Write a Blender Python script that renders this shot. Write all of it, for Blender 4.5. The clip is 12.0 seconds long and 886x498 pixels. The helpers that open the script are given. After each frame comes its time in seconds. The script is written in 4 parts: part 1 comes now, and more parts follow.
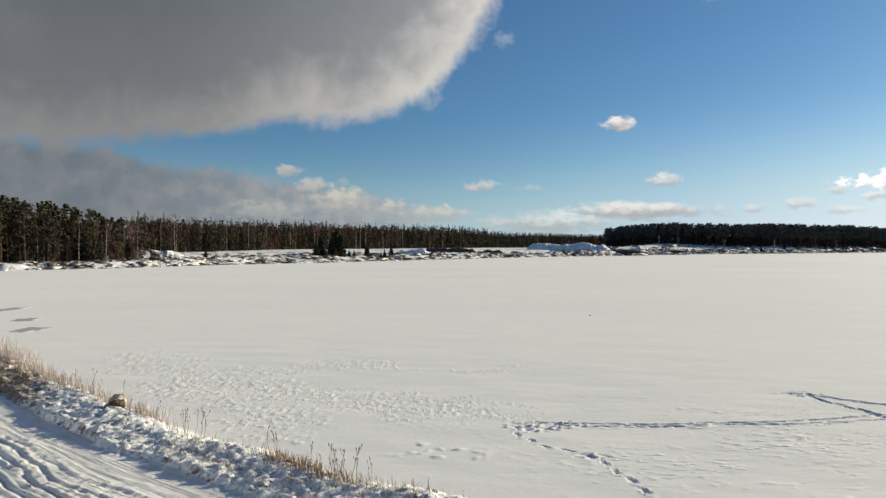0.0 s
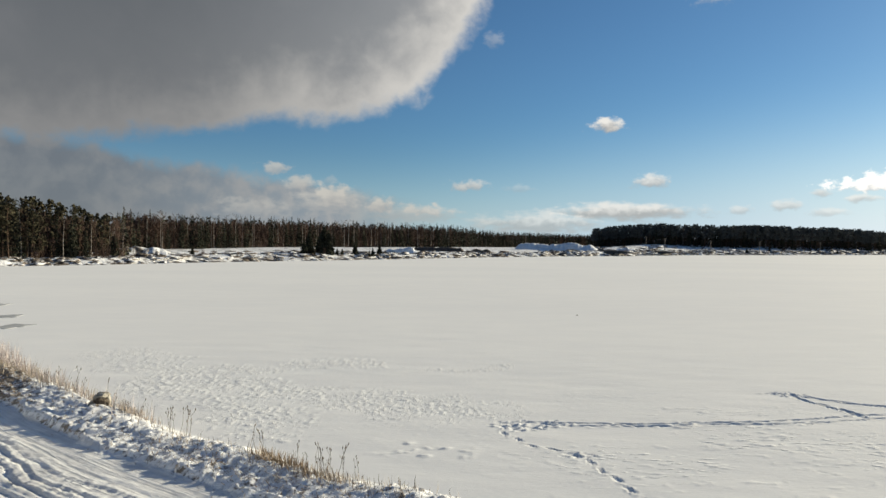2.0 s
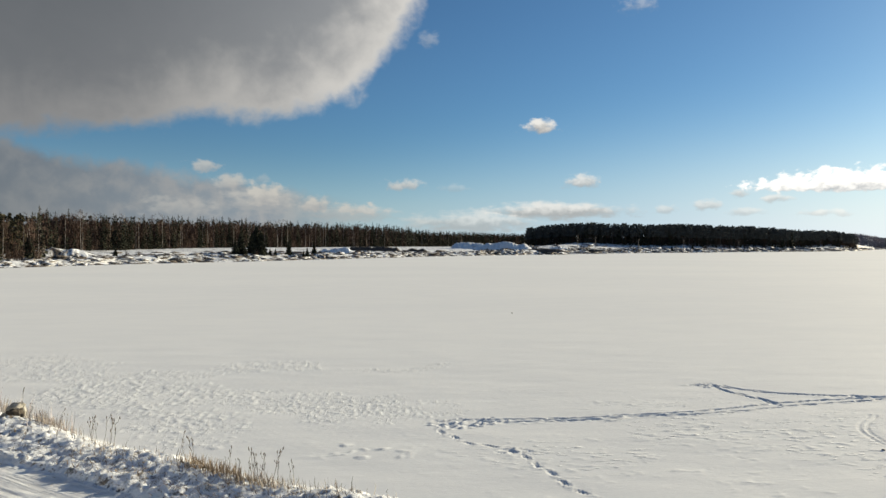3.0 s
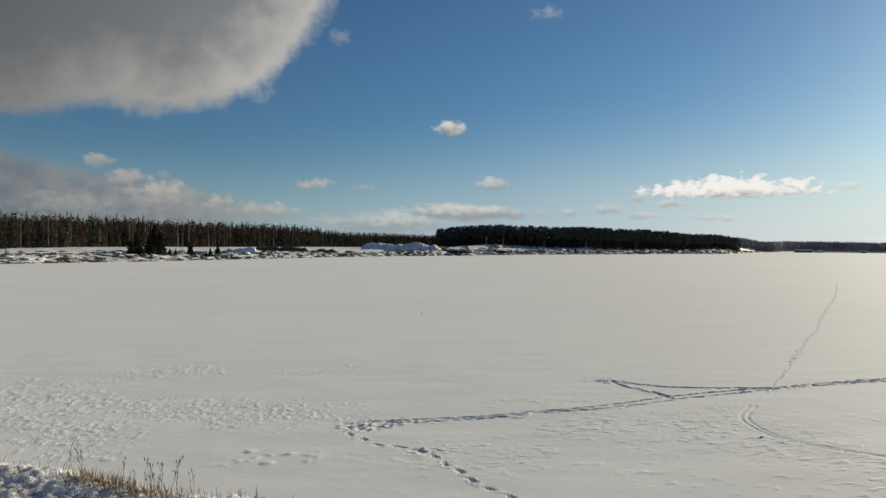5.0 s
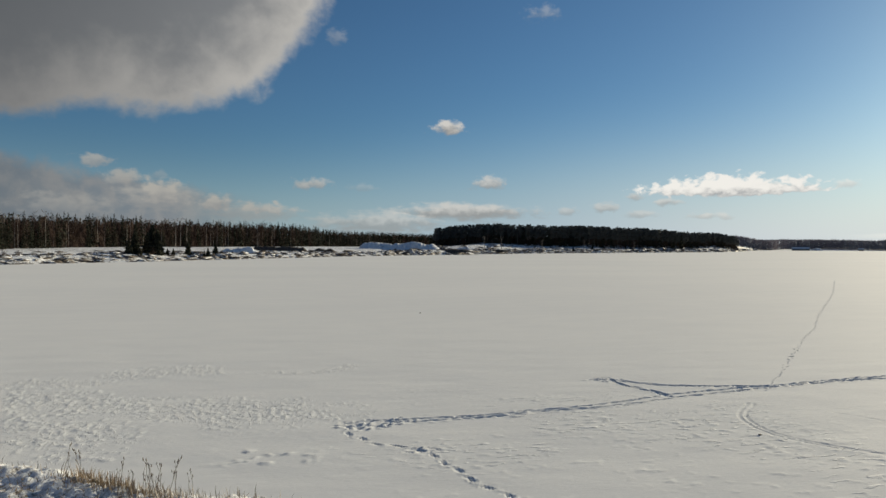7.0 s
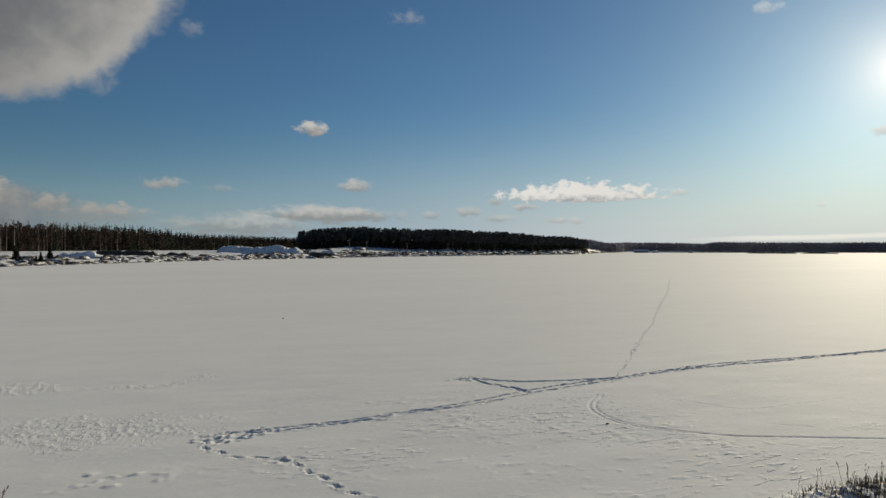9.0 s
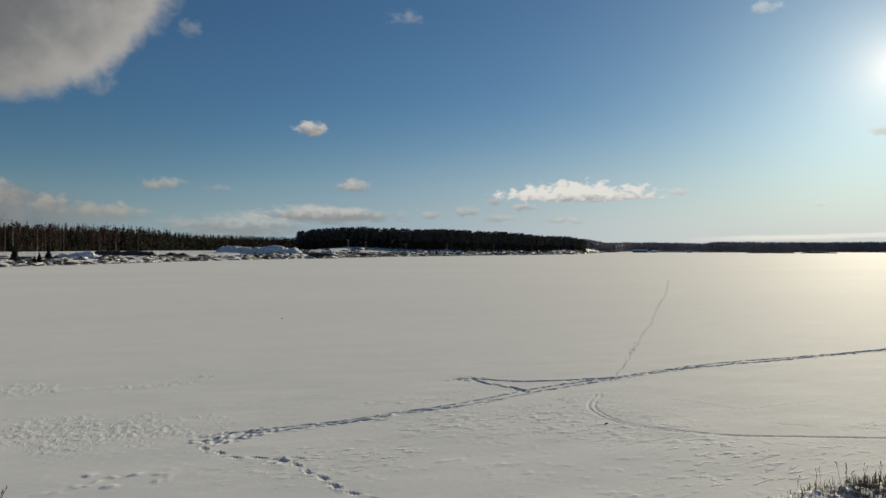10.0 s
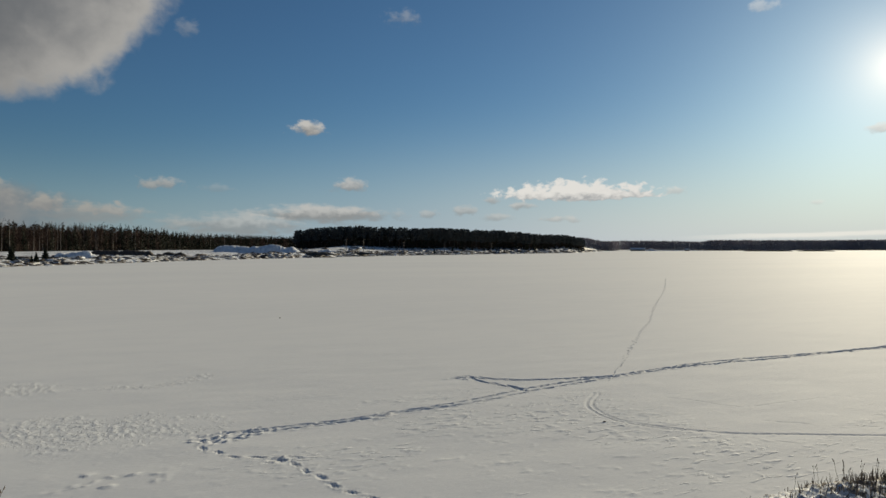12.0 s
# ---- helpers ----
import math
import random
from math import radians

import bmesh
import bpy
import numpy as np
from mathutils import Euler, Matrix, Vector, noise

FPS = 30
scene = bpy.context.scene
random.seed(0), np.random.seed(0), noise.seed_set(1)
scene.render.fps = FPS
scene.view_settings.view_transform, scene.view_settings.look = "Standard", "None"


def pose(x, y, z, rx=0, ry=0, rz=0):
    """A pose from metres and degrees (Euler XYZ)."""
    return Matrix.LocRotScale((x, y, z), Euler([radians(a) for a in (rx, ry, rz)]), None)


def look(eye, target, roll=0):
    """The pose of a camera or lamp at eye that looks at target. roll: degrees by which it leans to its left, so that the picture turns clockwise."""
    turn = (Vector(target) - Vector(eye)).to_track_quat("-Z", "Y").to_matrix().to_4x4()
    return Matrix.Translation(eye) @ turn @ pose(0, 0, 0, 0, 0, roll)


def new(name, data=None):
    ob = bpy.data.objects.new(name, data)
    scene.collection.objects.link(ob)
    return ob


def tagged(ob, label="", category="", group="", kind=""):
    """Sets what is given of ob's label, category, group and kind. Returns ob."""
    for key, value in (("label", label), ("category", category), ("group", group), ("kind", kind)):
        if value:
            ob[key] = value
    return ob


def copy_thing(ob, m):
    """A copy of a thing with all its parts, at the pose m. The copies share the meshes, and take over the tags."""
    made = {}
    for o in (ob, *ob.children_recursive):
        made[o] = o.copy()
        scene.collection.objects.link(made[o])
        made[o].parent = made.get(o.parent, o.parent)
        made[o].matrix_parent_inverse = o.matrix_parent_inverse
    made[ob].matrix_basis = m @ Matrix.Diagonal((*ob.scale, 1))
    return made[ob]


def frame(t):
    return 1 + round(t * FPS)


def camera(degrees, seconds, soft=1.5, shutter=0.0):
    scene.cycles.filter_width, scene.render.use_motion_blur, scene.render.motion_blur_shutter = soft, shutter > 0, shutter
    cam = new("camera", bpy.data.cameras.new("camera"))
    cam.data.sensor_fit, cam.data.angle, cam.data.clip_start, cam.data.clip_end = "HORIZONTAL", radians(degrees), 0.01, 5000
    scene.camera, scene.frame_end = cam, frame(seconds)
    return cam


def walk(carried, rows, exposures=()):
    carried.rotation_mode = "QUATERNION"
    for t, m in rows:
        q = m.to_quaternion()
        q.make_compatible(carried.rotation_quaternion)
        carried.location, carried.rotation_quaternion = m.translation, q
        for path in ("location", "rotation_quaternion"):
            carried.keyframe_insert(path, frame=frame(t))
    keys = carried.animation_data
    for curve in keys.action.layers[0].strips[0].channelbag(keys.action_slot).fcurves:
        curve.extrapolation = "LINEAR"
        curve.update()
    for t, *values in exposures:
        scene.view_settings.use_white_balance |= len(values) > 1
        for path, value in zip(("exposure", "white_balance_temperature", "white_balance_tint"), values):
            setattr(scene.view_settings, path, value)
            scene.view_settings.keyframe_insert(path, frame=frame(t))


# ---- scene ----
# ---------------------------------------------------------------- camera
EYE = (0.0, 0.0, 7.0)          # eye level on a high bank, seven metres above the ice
TILT = -0.35
cam = camera(69.25, 12.0, soft=1.5)
TURNS = [  # seconds, yaw, pitch, roll
    (0.0, 0.0, 0.0, 0.0), (0.5, -0.05, -0.119, 0.04), (1.0, 0.08, -0.119, -0.16), (1.5, 0.09, -0.183, -0.2), (1.8, 0.02, -0.15, -0.3),
    (2.0, -1.04, -0.08, -0.45), (2.1, -3.3, -0.08, -0.35), (2.2, -6.0, -0.08, -0.2), (2.3, -7.0, -0.09, -0.1), (2.5, -7.0, -0.09, -0.07),
    (2.7, -6.75, -0.1, -0.1), (4.3, -6.95, -0.05, -0.3), (4.4, -7.9, -0.02, -0.35), (4.5, -10.61, 0.0, -0.38), (4.6, -13.75, 0.0, -0.42),
    (4.7, -15.8, 0.0, -0.45), (4.8, -16.3, 0.0, -0.45), (4.9, -16.1, 0.0, -0.45), (5.0, -14.74, 0.01, -0.45), (5.1, -15.3, 0.03, -0.35),
    (5.2, -14.95, 0.05, -0.25), (5.5, -14.5, 0.08, -0.14), (6.0, -14.67, 0.11, -0.1), (6.5, -14.64, 0.05, -0.19), (7.0, -14.91, -0.06, -0.26),
    (7.2, -15.0, -0.05, -0.26), (8.8, -26.75, 0.115, -0.06), (9.0, -26.885, 0.265, -0.06), (9.5, -26.975, -0.025, 0.05), (10.0, -26.975, 0.265, -0.01),
    (10.5, -27.185, 0.225, 0.01), (11.0, -26.925, 0.205, 0.09), (11.5, -27.115, 0.165, 0.06), (12.0, -27.175, 0.165, 0.13),
]
EXPOSURES = [(0.0, 0.06), (2.0, 0.06), (2.5, 0.1), (2.7, 0.08), (4.3, -0.14), (5.0, -0.4), (7.2, -0.44), (8.8, -0.66), (12.0, -0.66)]
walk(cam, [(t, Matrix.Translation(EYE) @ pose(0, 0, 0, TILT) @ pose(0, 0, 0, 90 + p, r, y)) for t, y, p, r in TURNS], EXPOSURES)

# ---------------------------------------------------------------- sun, sky and clouds
SUN_AZ, SUN_EL = 62.5, 13.0    # degrees clockwise from +y, and above the horizon
SUN_DIR = Vector((math.sin(radians(SUN_AZ)) * math.cos(radians(SUN_EL)), math.cos(radians(SUN_AZ)) * math.cos(radians(SUN_EL)), math.sin(radians(SUN_EL))))
sun = new("sun", bpy.data.lights.new("sun", "SUN"))
sun.data.energy, sun.data.angle, sun.data.color = 7.8, radians(0.53), (1.0, 0.89, 0.65)
sun.matrix_world = look(SUN_DIR * 100, (0, 0, 0))

SKY = 0.083


class Net:
    """Short names for the nodes of one tree."""

    def __init__(self, tree):
        self.tree = tree
        tree.nodes.clear()

    def node(self, kind, **values):
        n = self.tree.nodes.new(kind)
        for k, v in values.items():
            n.inputs[k].default_value = v
        return n

    def link(self, a, b):
        self.tree.links.new(a, b)

    def put(self, value, socket):
        if isinstance(value, bpy.types.NodeSocket):
            self.link(value, socket)
        else:
            socket.default_value = value

    def math(self, op, a, b=0.0, c=0.0, clamp=False):
        n = self.tree.nodes.new("ShaderNodeMath")
        n.operation, n.use_clamp = op, clamp
        for v, s in zip((a, b, c), n.inputs):
            self.put(v, s)
        return n.outputs[0]

    def vec(self, op, a, b=(0, 0, 0), c=(0, 0, 0)):
        n = self.tree.nodes.new("ShaderNodeVectorMath")
        n.operation = op
        for v, s in zip((a, b, c), n.inputs):
            self.put(v, s)
        return n.outputs["Value"] if op in ("LENGTH", "DOT_PRODUCT", "DISTANCE") else n.outputs[0]

    def step(self, x, lo, hi, a=0.0, b=1.0):
        n = self.tree.nodes.new("ShaderNodeMapRange")
        n.interpolation_type = "SMOOTHSTEP"
        for v, s in zip((x, lo, hi, a, b), n.inputs[:5]):
            self.put(v, s)
        return n.outputs[0]

    def noise(self, at, scale, detail=4.0, rough=0.5, warp=0.0):
        n = self.tree.nodes.new("ShaderNodeTexNoise")
        self.put(at, n.inputs["Vector"])
        for k, v in (("Scale", scale), ("Detail", detail), ("Roughness", rough), ("Distortion", warp)):
            self.put(v, n.inputs[k])
        return n.outputs["Fac"]

    def value(self, name):
        """A number kept on the points of the mesh."""
        n = self.tree.nodes.new("ShaderNodeAttribute")
        n.attribute_name = name
        return n.outputs["Fac"]

    def mix(self, f, a, b):
        n = self.tree.nodes.new("ShaderNodeMix")
        n.data_type = "RGBA"
        self.put(f, n.inputs[0])
        for v, s in ((a, n.inputs[6]), (b, n.inputs[7])):
            self.put((*v, 1) if isinstance(v, tuple) and len(v) == 3 else v, s)
        return n.outputs[2]


def build_sky():
    world = bpy.data.worlds.new("sky")
    world.use_nodes = True
    scene.world = world
    n = Net(world.node_tree)
    sky = n.node("ShaderNodeTexSky")
    sky.sky_type, sky.sun_disc = "NISHITA", False
    sky.sun_elevation, sky.sun_rotation = radians(SUN_EL), radians(SUN_AZ)
    sky.air_density, sky.dust_density, sky.ozone_density, sky.altitude = 1.0, 0.42, 3.2, 50
    blue = n.vec("MULTIPLY", sky.outputs[0], (0.73 * SKY, 1.0 * SKY, 1.16 * SKY))
    way = n.node("ShaderNodeTexCoord").outputs["Generated"]
    xyz = n.node("ShaderNodeSeparateXYZ")
    n.link(way, xyz.inputs[0])
    x, y, z = xyz.outputs
    az = n.math("MULTIPLY", n.math("ARCTAN2", x, y), 180 / math.pi)
    el = n.math("MULTIPLY", n.math("ARCSINE", z), 180 / math.pi)
    flat = n.node("ShaderNodeCombineXYZ")
    n.link(az, flat.inputs[0])
    n.link(el, flat.inputs[1])
    flat = flat.outputs[0]
    # billows: coarse, fine, and the same a little nearer to the sun, for the lit side
    coarse = n.math("SUBTRACT", n.noise(way, 9.0, 5, 0.55, 0.4), 0.5)
    fine = n.math("SUBTRACT", n.noise(way, 34.0, 4, 0.52, 0.2), 0.5)
    puffs = n.math("SUBTRACT", n.noise(n.vec("MULTIPLY", way, (1, 1, 1.6)), 70.0, 4, 0.52, 0.1), 0.5)
    # the great cloud: a sheet above two edges
    under = n.math("SUBTRACT", el, n.math("MULTIPLY_ADD", n.math("MULTIPLY", az, az), 0.0011, n.math("MULTIPLY_ADD", az, 0.2, 12.8)))
    side = n.math("SUBTRACT", el, n.math("MULTIPLY_ADD", az, 1.35, 14.2))
    edge = n.math("SMOOTH_MIN", under, n.math("MULTIPLY", side, 0.6), 0.8)
    edge = n.math("MULTIPLY_ADD", coarse, 3.0, n.math("MULTIPLY_ADD", fine, 1.9, n.math("MULTIPLY_ADD", puffs, 0.5, edge)))
    great = n.math("MULTIPLY", n.step(edge, -0.7, 1.1), n.math("MULTIPLY", n.step(az, -85.0, -55.0), n.step(el, 58.0, 38.0)))
    depth = n.step(n.math("MULTIPLY_ADD", fine, 1.3, n.math("MULTIPLY_ADD", coarse, 4.0, edge)), -0.5, 6.0)
    inner = n.step(n.math("MULTIPLY_ADD", coarse, 5.0, edge), 1.5, 15.0)
    facing = n.step(az, -26.0, 4.0)
    rim = n.mix(facing, (0.25, 0.25, 0.25), (0.66, 0.64, 0.60))
    body = n.mix(inner, n.mix(facing, (0.160, 0.170, 0.180), (0.30, 0.31, 0.32)), n.mix(facing, (0.112, 0.124, 0.139), (0.20, 0.217, 0.24)))
    body = n.mix(n.step(coarse, -0.15, 0.35), body, n.mix(facing, (0.165, 0.173, 0.184), (0.29, 0.30, 0.31)))
    great_colour = n.mix(depth, rim, body)
    # a low grey sheet that thins out ahead
    top = n.math("MULTIPLY_ADD", az, -0.125, 3.9)
    low = n.math("SUBTRACT", top, el)
    low = n.math("MULTIPLY_ADD", fine, 2.0, n.math("MULTIPLY_ADD", coarse, 3.0, low))
    sheet = n.math("MULTIPLY", n.step(low, -0.6, 0.9), n.step(az, 1.0, -9.0))
    sheet = n.math("MULTIPLY", sheet, 0.92)
    sheet_colour = n.mix(n.step(az, -32.0, -8.0), n.mix(n.step(fine, -0.2, 0.25), (0.15, 0.165, 0.185), (0.20, 0.21, 0.22)), n.mix(n.step(fine, -0.15, 0.2), (0.24, 0.28, 0.32), (0.36, 0.36, 0.36)))
    # small fair-weather clouds: azimuth, height, half width, half height (degrees), density
    small = [
        (15.4, 10.3, 1.7, 0.8, 1.0), (18.9, 5.5, 1.8, 0.75, 0.8), (3.2, 5.2, 2.2, 0.65, 0.75), (7.8, 5.0, 1.7, 0.4, 0.2), 
        (26.0, 3.0, 1.1, 0.45, 0.5), (29.2, 3.3, 1.5, 0.5, 0.6), (31.5, 4.2, 0.9, 0.5, 0.7), (34.3, 3.7, 1.3, 0.4, 0.7),
        (32.0, 2.7, 1.7, 0.4, 0.5), (37.2, 2.5, 2.1, 0.4, 0.6), (47.2, 4.8, 1.2, 0.4, 0.6), (57.3, 3.5, 0.7, 0.3, 0.5), (53.6, 18.6, 1.6, 0.6, 0.4)]
    more = [
        (61.5, 8.8, 1.2, 0.5, 0.8), (23.4, 19.6, 2.1, 0.9, 0.3), (5.5, 17.5, 1.2, 0.9, 0.25), (-13.6, 6.5, 1.7, 0.6, 0.7), (-11.6, 5.2, 1.8, 0.9, 0.7),
        (-8.6, 4.1, 2.4, 1.3, 0.95), (-4.7, 3.4, 2.4, 0.9, 0.9), (-0.8, 2.9, 3.2, 0.8, 0.85), (-15.5, 3.0, 4.0, 1.2, 0.4), (-9.0, 5.5, 1.0, 0.5, 0.25)]
    strong, upper = None, None
    for a, e, w, h, amount in small + more:
        r = n.vec("LENGTH", n.vec("MULTIPLY_ADD", flat, (1 / w, 1 / h, 0), (-a / w, -e / h, 0)))
        d = n.math("MULTIPLY", n.step(n.math("MULTIPLY_ADD", fine, 1.3, n.math("MULTIPLY_ADD", puffs, -1.7, r)), 1.0, 0.25), amount)
        top_of = n.math("MULTIPLY", d, n.math("MULTIPLY_ADD", el, 0.55 / h, 0.45 - 0.55 * e / h, clamp=True))
        strong = d if strong is None else n.math("MAXIMUM", strong, d)
        upper = top_of if upper is None else n.math("MAXIMUM", upper, top_of)
    # long flat-based clouds low over the land
    streaks = n.math("SUBTRACT", n.noise(n.vec("MULTIPLY", flat, (0.35, 1.5, 0)), 1.0, 5, 0.55, 0.3), 0.5)
    for a, e, w, h, amount in ((16.8, 2.9, 7.6, 1.0, 0.85), (9.5, 1.9, 7.0, 1.2, 0.6), (-1.5, 2.7, 5.0, 1.0, 0.55), (-9.0, 3.6, 4.0, 1.5, 0.6)):
        r = n.vec("LENGTH", n.vec("MULTIPLY_ADD", flat, (1 / w, 1 / h, 0), (-a / w, -e / h, 0)))
        d = n.math("MULTIPLY", n.step(n.math("MULTIPLY_ADD", puffs, -0.7, n.math("MULTIPLY_ADD", streaks, -1.2, r)), 1.0, 0.4), amount)
        top_of = n.math("MULTIPLY", d, n.math("MULTIPLY_ADD", el, 0.8 / h, 0.35 - 0.8 * e / h, clamp=True))
        strong, upper = n.math("MAXIMUM", strong, d), n.math("MAXIMUM", upper, top_of)
    # the long heaped cloud over the wooded rise, flat below
    r = n.vec("LENGTH", n.vec("MULTIPLY_ADD", flat, (1 / 6.8, 1 / 1.15, 0), (-38.7 / 6.8, -4.65 / 1.15, 0)))
    heap = n.math("MULTIPLY_ADD", puffs, -1.7, n.math("MULTIPLY_ADD", fine, -0.8, r))
    heap = n.step(n.math("MULTIPLY_ADD", n.step(el, 4.45, 3.75), 0.7, heap), 1.05, 0.65)
    shade = n.step(n.math("MULTIPLY_ADD", puffs, 2.2, n.math("MULTIPLY_ADD", az, -0.02, el)), 3.0, 4.2)
    heap_colour = n.mix(shade, (0.50, 0.52, 0.53), (1.18, 1.15, 1.08))
    crest = n.math("MULTIPLY_ADD", puffs, 0.9, n.math("DIVIDE", upper, n.math("MAXIMUM", strong, 0.001)))
    small_colour = n.mix(n.step(crest, 0.05, 0.75), n.mix(n.step(az, 28.0, 55.0), (0.40, 0.40, 0.39), (0.85, 0.85, 0.82)), n.mix(n.step(az, -4.0, 12.0), (0.56, 0.54, 0.49), n.mix(n.step(az, 28.0, 58.0), (0.82, 0.80, 0.75), (1.25, 1.22, 1.12))))
    # thin haze over the horizon, and a bright line of far stratus below the sun
    haze = n.math("MULTIPLY", n.math("POWER", n.step(el, n.step(az, -8.0, 30.0, 12.0, 16.0), -1.5), 2.0), n.step(az, -8.0, 30.0, 0.6, 1.0))
    line = n.math("MULTIPLY", n.step(n.math("ABSOLUTE", n.math("MULTIPLY_ADD", streaks, 0.35, n.math("SUBTRACT", el, n.math("MULTIPLY_ADD", az, 0.02, -0.15)))), 0.26, 0.08), n.step(az, 46.0, 56.0))
    colour = n.mix(haze, blue, n.mix(n.step(az, 16.0, 50.0), (0.52, 0.655, 0.79), (0.84, 0.91, 0.95)))
    # the aureole of scattered light round the sun
    off = n.math("MULTIPLY", n.math("ARCCOSINE", n.vec("DOT_PRODUCT", way, tuple(SUN_DIR))), 180 / math.pi)
    glow = n.math("EXPONENT", n.math("MULTIPLY", off, -1 / 2.1))
    colour = n.mix(n.math("MULTIPLY", glow, 1.0, clamp=True), colour, (2.1, 2.0, 1.8))
    colour = n.mix(sheet, colour, sheet_colour)
    colour = n.mix(strong, colour, small_colour)
    colour = n.mix(heap, colour, heap_colour)
    colour = n.mix(line, colour, (1.25, 1.23, 1.12))
    colour = n.mix(great, colour, great_colour)
    back = n.node("ShaderNodeBackground")
    n.link(colour, back.inputs[0])
    out = n.node("ShaderNodeOutputWorld")
    n.link(back.outputs[0], out.inputs[0])


build_sky()


# ---------------------------------------------------------------- materials
def material(name):
    m = bpy.data.materials.new(name)
    m.use_nodes = True
    n = Net(m.node_tree)
    b = n.node("ShaderNodeBsdfPrincipled")
    out = n.node("ShaderNodeOutputMaterial")
    n.link(b.outputs[0], out.inputs[0])
    place = n.node("ShaderNodeTexCoord").outputs["Object"]
    return m, n, b, place


def bump(n, height, strength, distance, after=None):
    k = n.node("ShaderNodeBump", Strength=strength, Distance=distance)
    n.put(height, k.inputs["Height"])
    if after:
        n.link(after, k.inputs["Normal"])
    return k.outputs[0]


def rough_material(name, dark, light, scale, roughness=0.85, relief=0.02, detail=5.0, gloss=0.5):
    """A matt natural surface, varied at two scales."""
    m, n, b, p = material(name)
    a = n.noise(p, scale, detail, 0.6, 0.3)
    c = n.noise(p, scale * 7, 4, 0.6)
    f = n.math("MULTIPLY_ADD", a, 0.7, n.math("MULTIPLY", c, 0.3))
    n.link(n.mix(n.step(f, 0.36, 0.64), dark, light), b.inputs["Base Color"])
    b.inputs["Roughness"].default_value = roughness
    b.inputs["Specular IOR Level"].default_value = gloss
    if relief:
        n.link(bump(n, f, 0.6, relief), b.inputs["Normal"])
    return m


def drift_by(n, p):
    """A slow sideways wandering, to bend rows of ripples."""
    k = n.tree.nodes.new("ShaderNodeTexNoise")
    n.put(p, k.inputs["Vector"])
    k.inputs["Scale"].default_value = 0.35
    return k.outputs["Color"]


def snow_material():
    """Wind-packed snow on ice: long low drifts, fine crust, small differences of tone."""
    m, n, b, p = material("lake_snow")
    drift = n.noise(n.vec("MULTIPLY", p, (0.35, 1.0, 1.0)), 0.5, 5, 0.55, 0.6)
    crust = n.noise(n.vec("MULTIPLY", p, (0.6, 1.4, 1.0)), 5.0, 5, 0.65, 0.4)
    broad = n.noise(n.vec("MULTIPLY", p, (0.4, 1.0, 1.0)), 0.03, 4, 0.5)
    tone = n.math("MULTIPLY_ADD", broad, 0.6, n.math("MULTIPLY", drift, 0.4))
    n.link(n.mix(n.step(tone, 0.35, 0.65), (0.74, 0.745, 0.75), (0.79, 0.79, 0.785)), b.inputs["Base Color"])
    b.inputs["Roughness"].default_value = 0.86
    b.inputs["Specular IOR Level"].default_value = 0.09
    b.inputs["Sheen Weight"].default_value, b.inputs["Sheen Roughness"].default_value = 0.055, 0.5
    broken = n.step(n.noise(n.vec("MULTIPLY", p, (1.0, 0.6, 1.0)), 8.0, 3, 0.6, 0.3), 0.55, 0.61)
    broken = n.math("MULTIPLY", broken, n.value("crust"))
    cut = n.step(n.noise(n.vec("MULTIPLY", n.vec("ADD", p, n.vec("MULTIPLY", drift_by(n, p), (0.0, 0.5, 0.0))), (0.55, 1.9, 1.0)), 2.3, 3, 0.55, 0.2), 0.56, 0.68)
    cut = n.math("MULTIPLY", cut, n.value("ripple"))
    one = bump(n, drift, 0.35, 0.05)
    two = bump(n, crust, 0.7, 0.013, one)
    three = bump(n, broken, 1.0, 0.012, two)
    n.link(bump(n, cut, 1.0, 0.018, three), b.inputs["Normal"])
    return m


def track_material():
    """Snow packed by wheels: fine streaks along the way, tread marks across it."""
    m, n, b, p = material("packed_track_snow")
    way = n.node("ShaderNodeCombineXYZ")
    run = n.vec("DOT_PRODUCT", p, (0.79, -0.61, 0.0))
    n.put(n.math("MULTIPLY", run, 0.35), way.inputs[0])
    n.put(n.math("MULTIPLY", n.value("cross"), 5.5), way.inputs[1])
    lines = n.noise(way.outputs[0], 1.0, 4, 0.6, 0.4)
    crumbs = n.noise(p, 7.0, 4, 0.65, 0.3)
    stain = n.noise(p, 1.1, 5, 0.6, 0.4)
    f = n.math("MULTIPLY_ADD", lines, 0.6, n.math("MULTIPLY", stain, 0.4))
    n.link(n.mix(n.step(f, 0.38, 0.62), (0.60, 0.60, 0.605), (0.79, 0.79, 0.785)), b.inputs["Base Color"])
    b.inputs["Roughness"].default_value = 0.75
    one = bump(n, n.step(lines, 0.34, 0.66), 1.0, 0.012)
    n.link(bump(n, crumbs, 0.8, 0.018, one), b.inputs["Normal"])
    return m


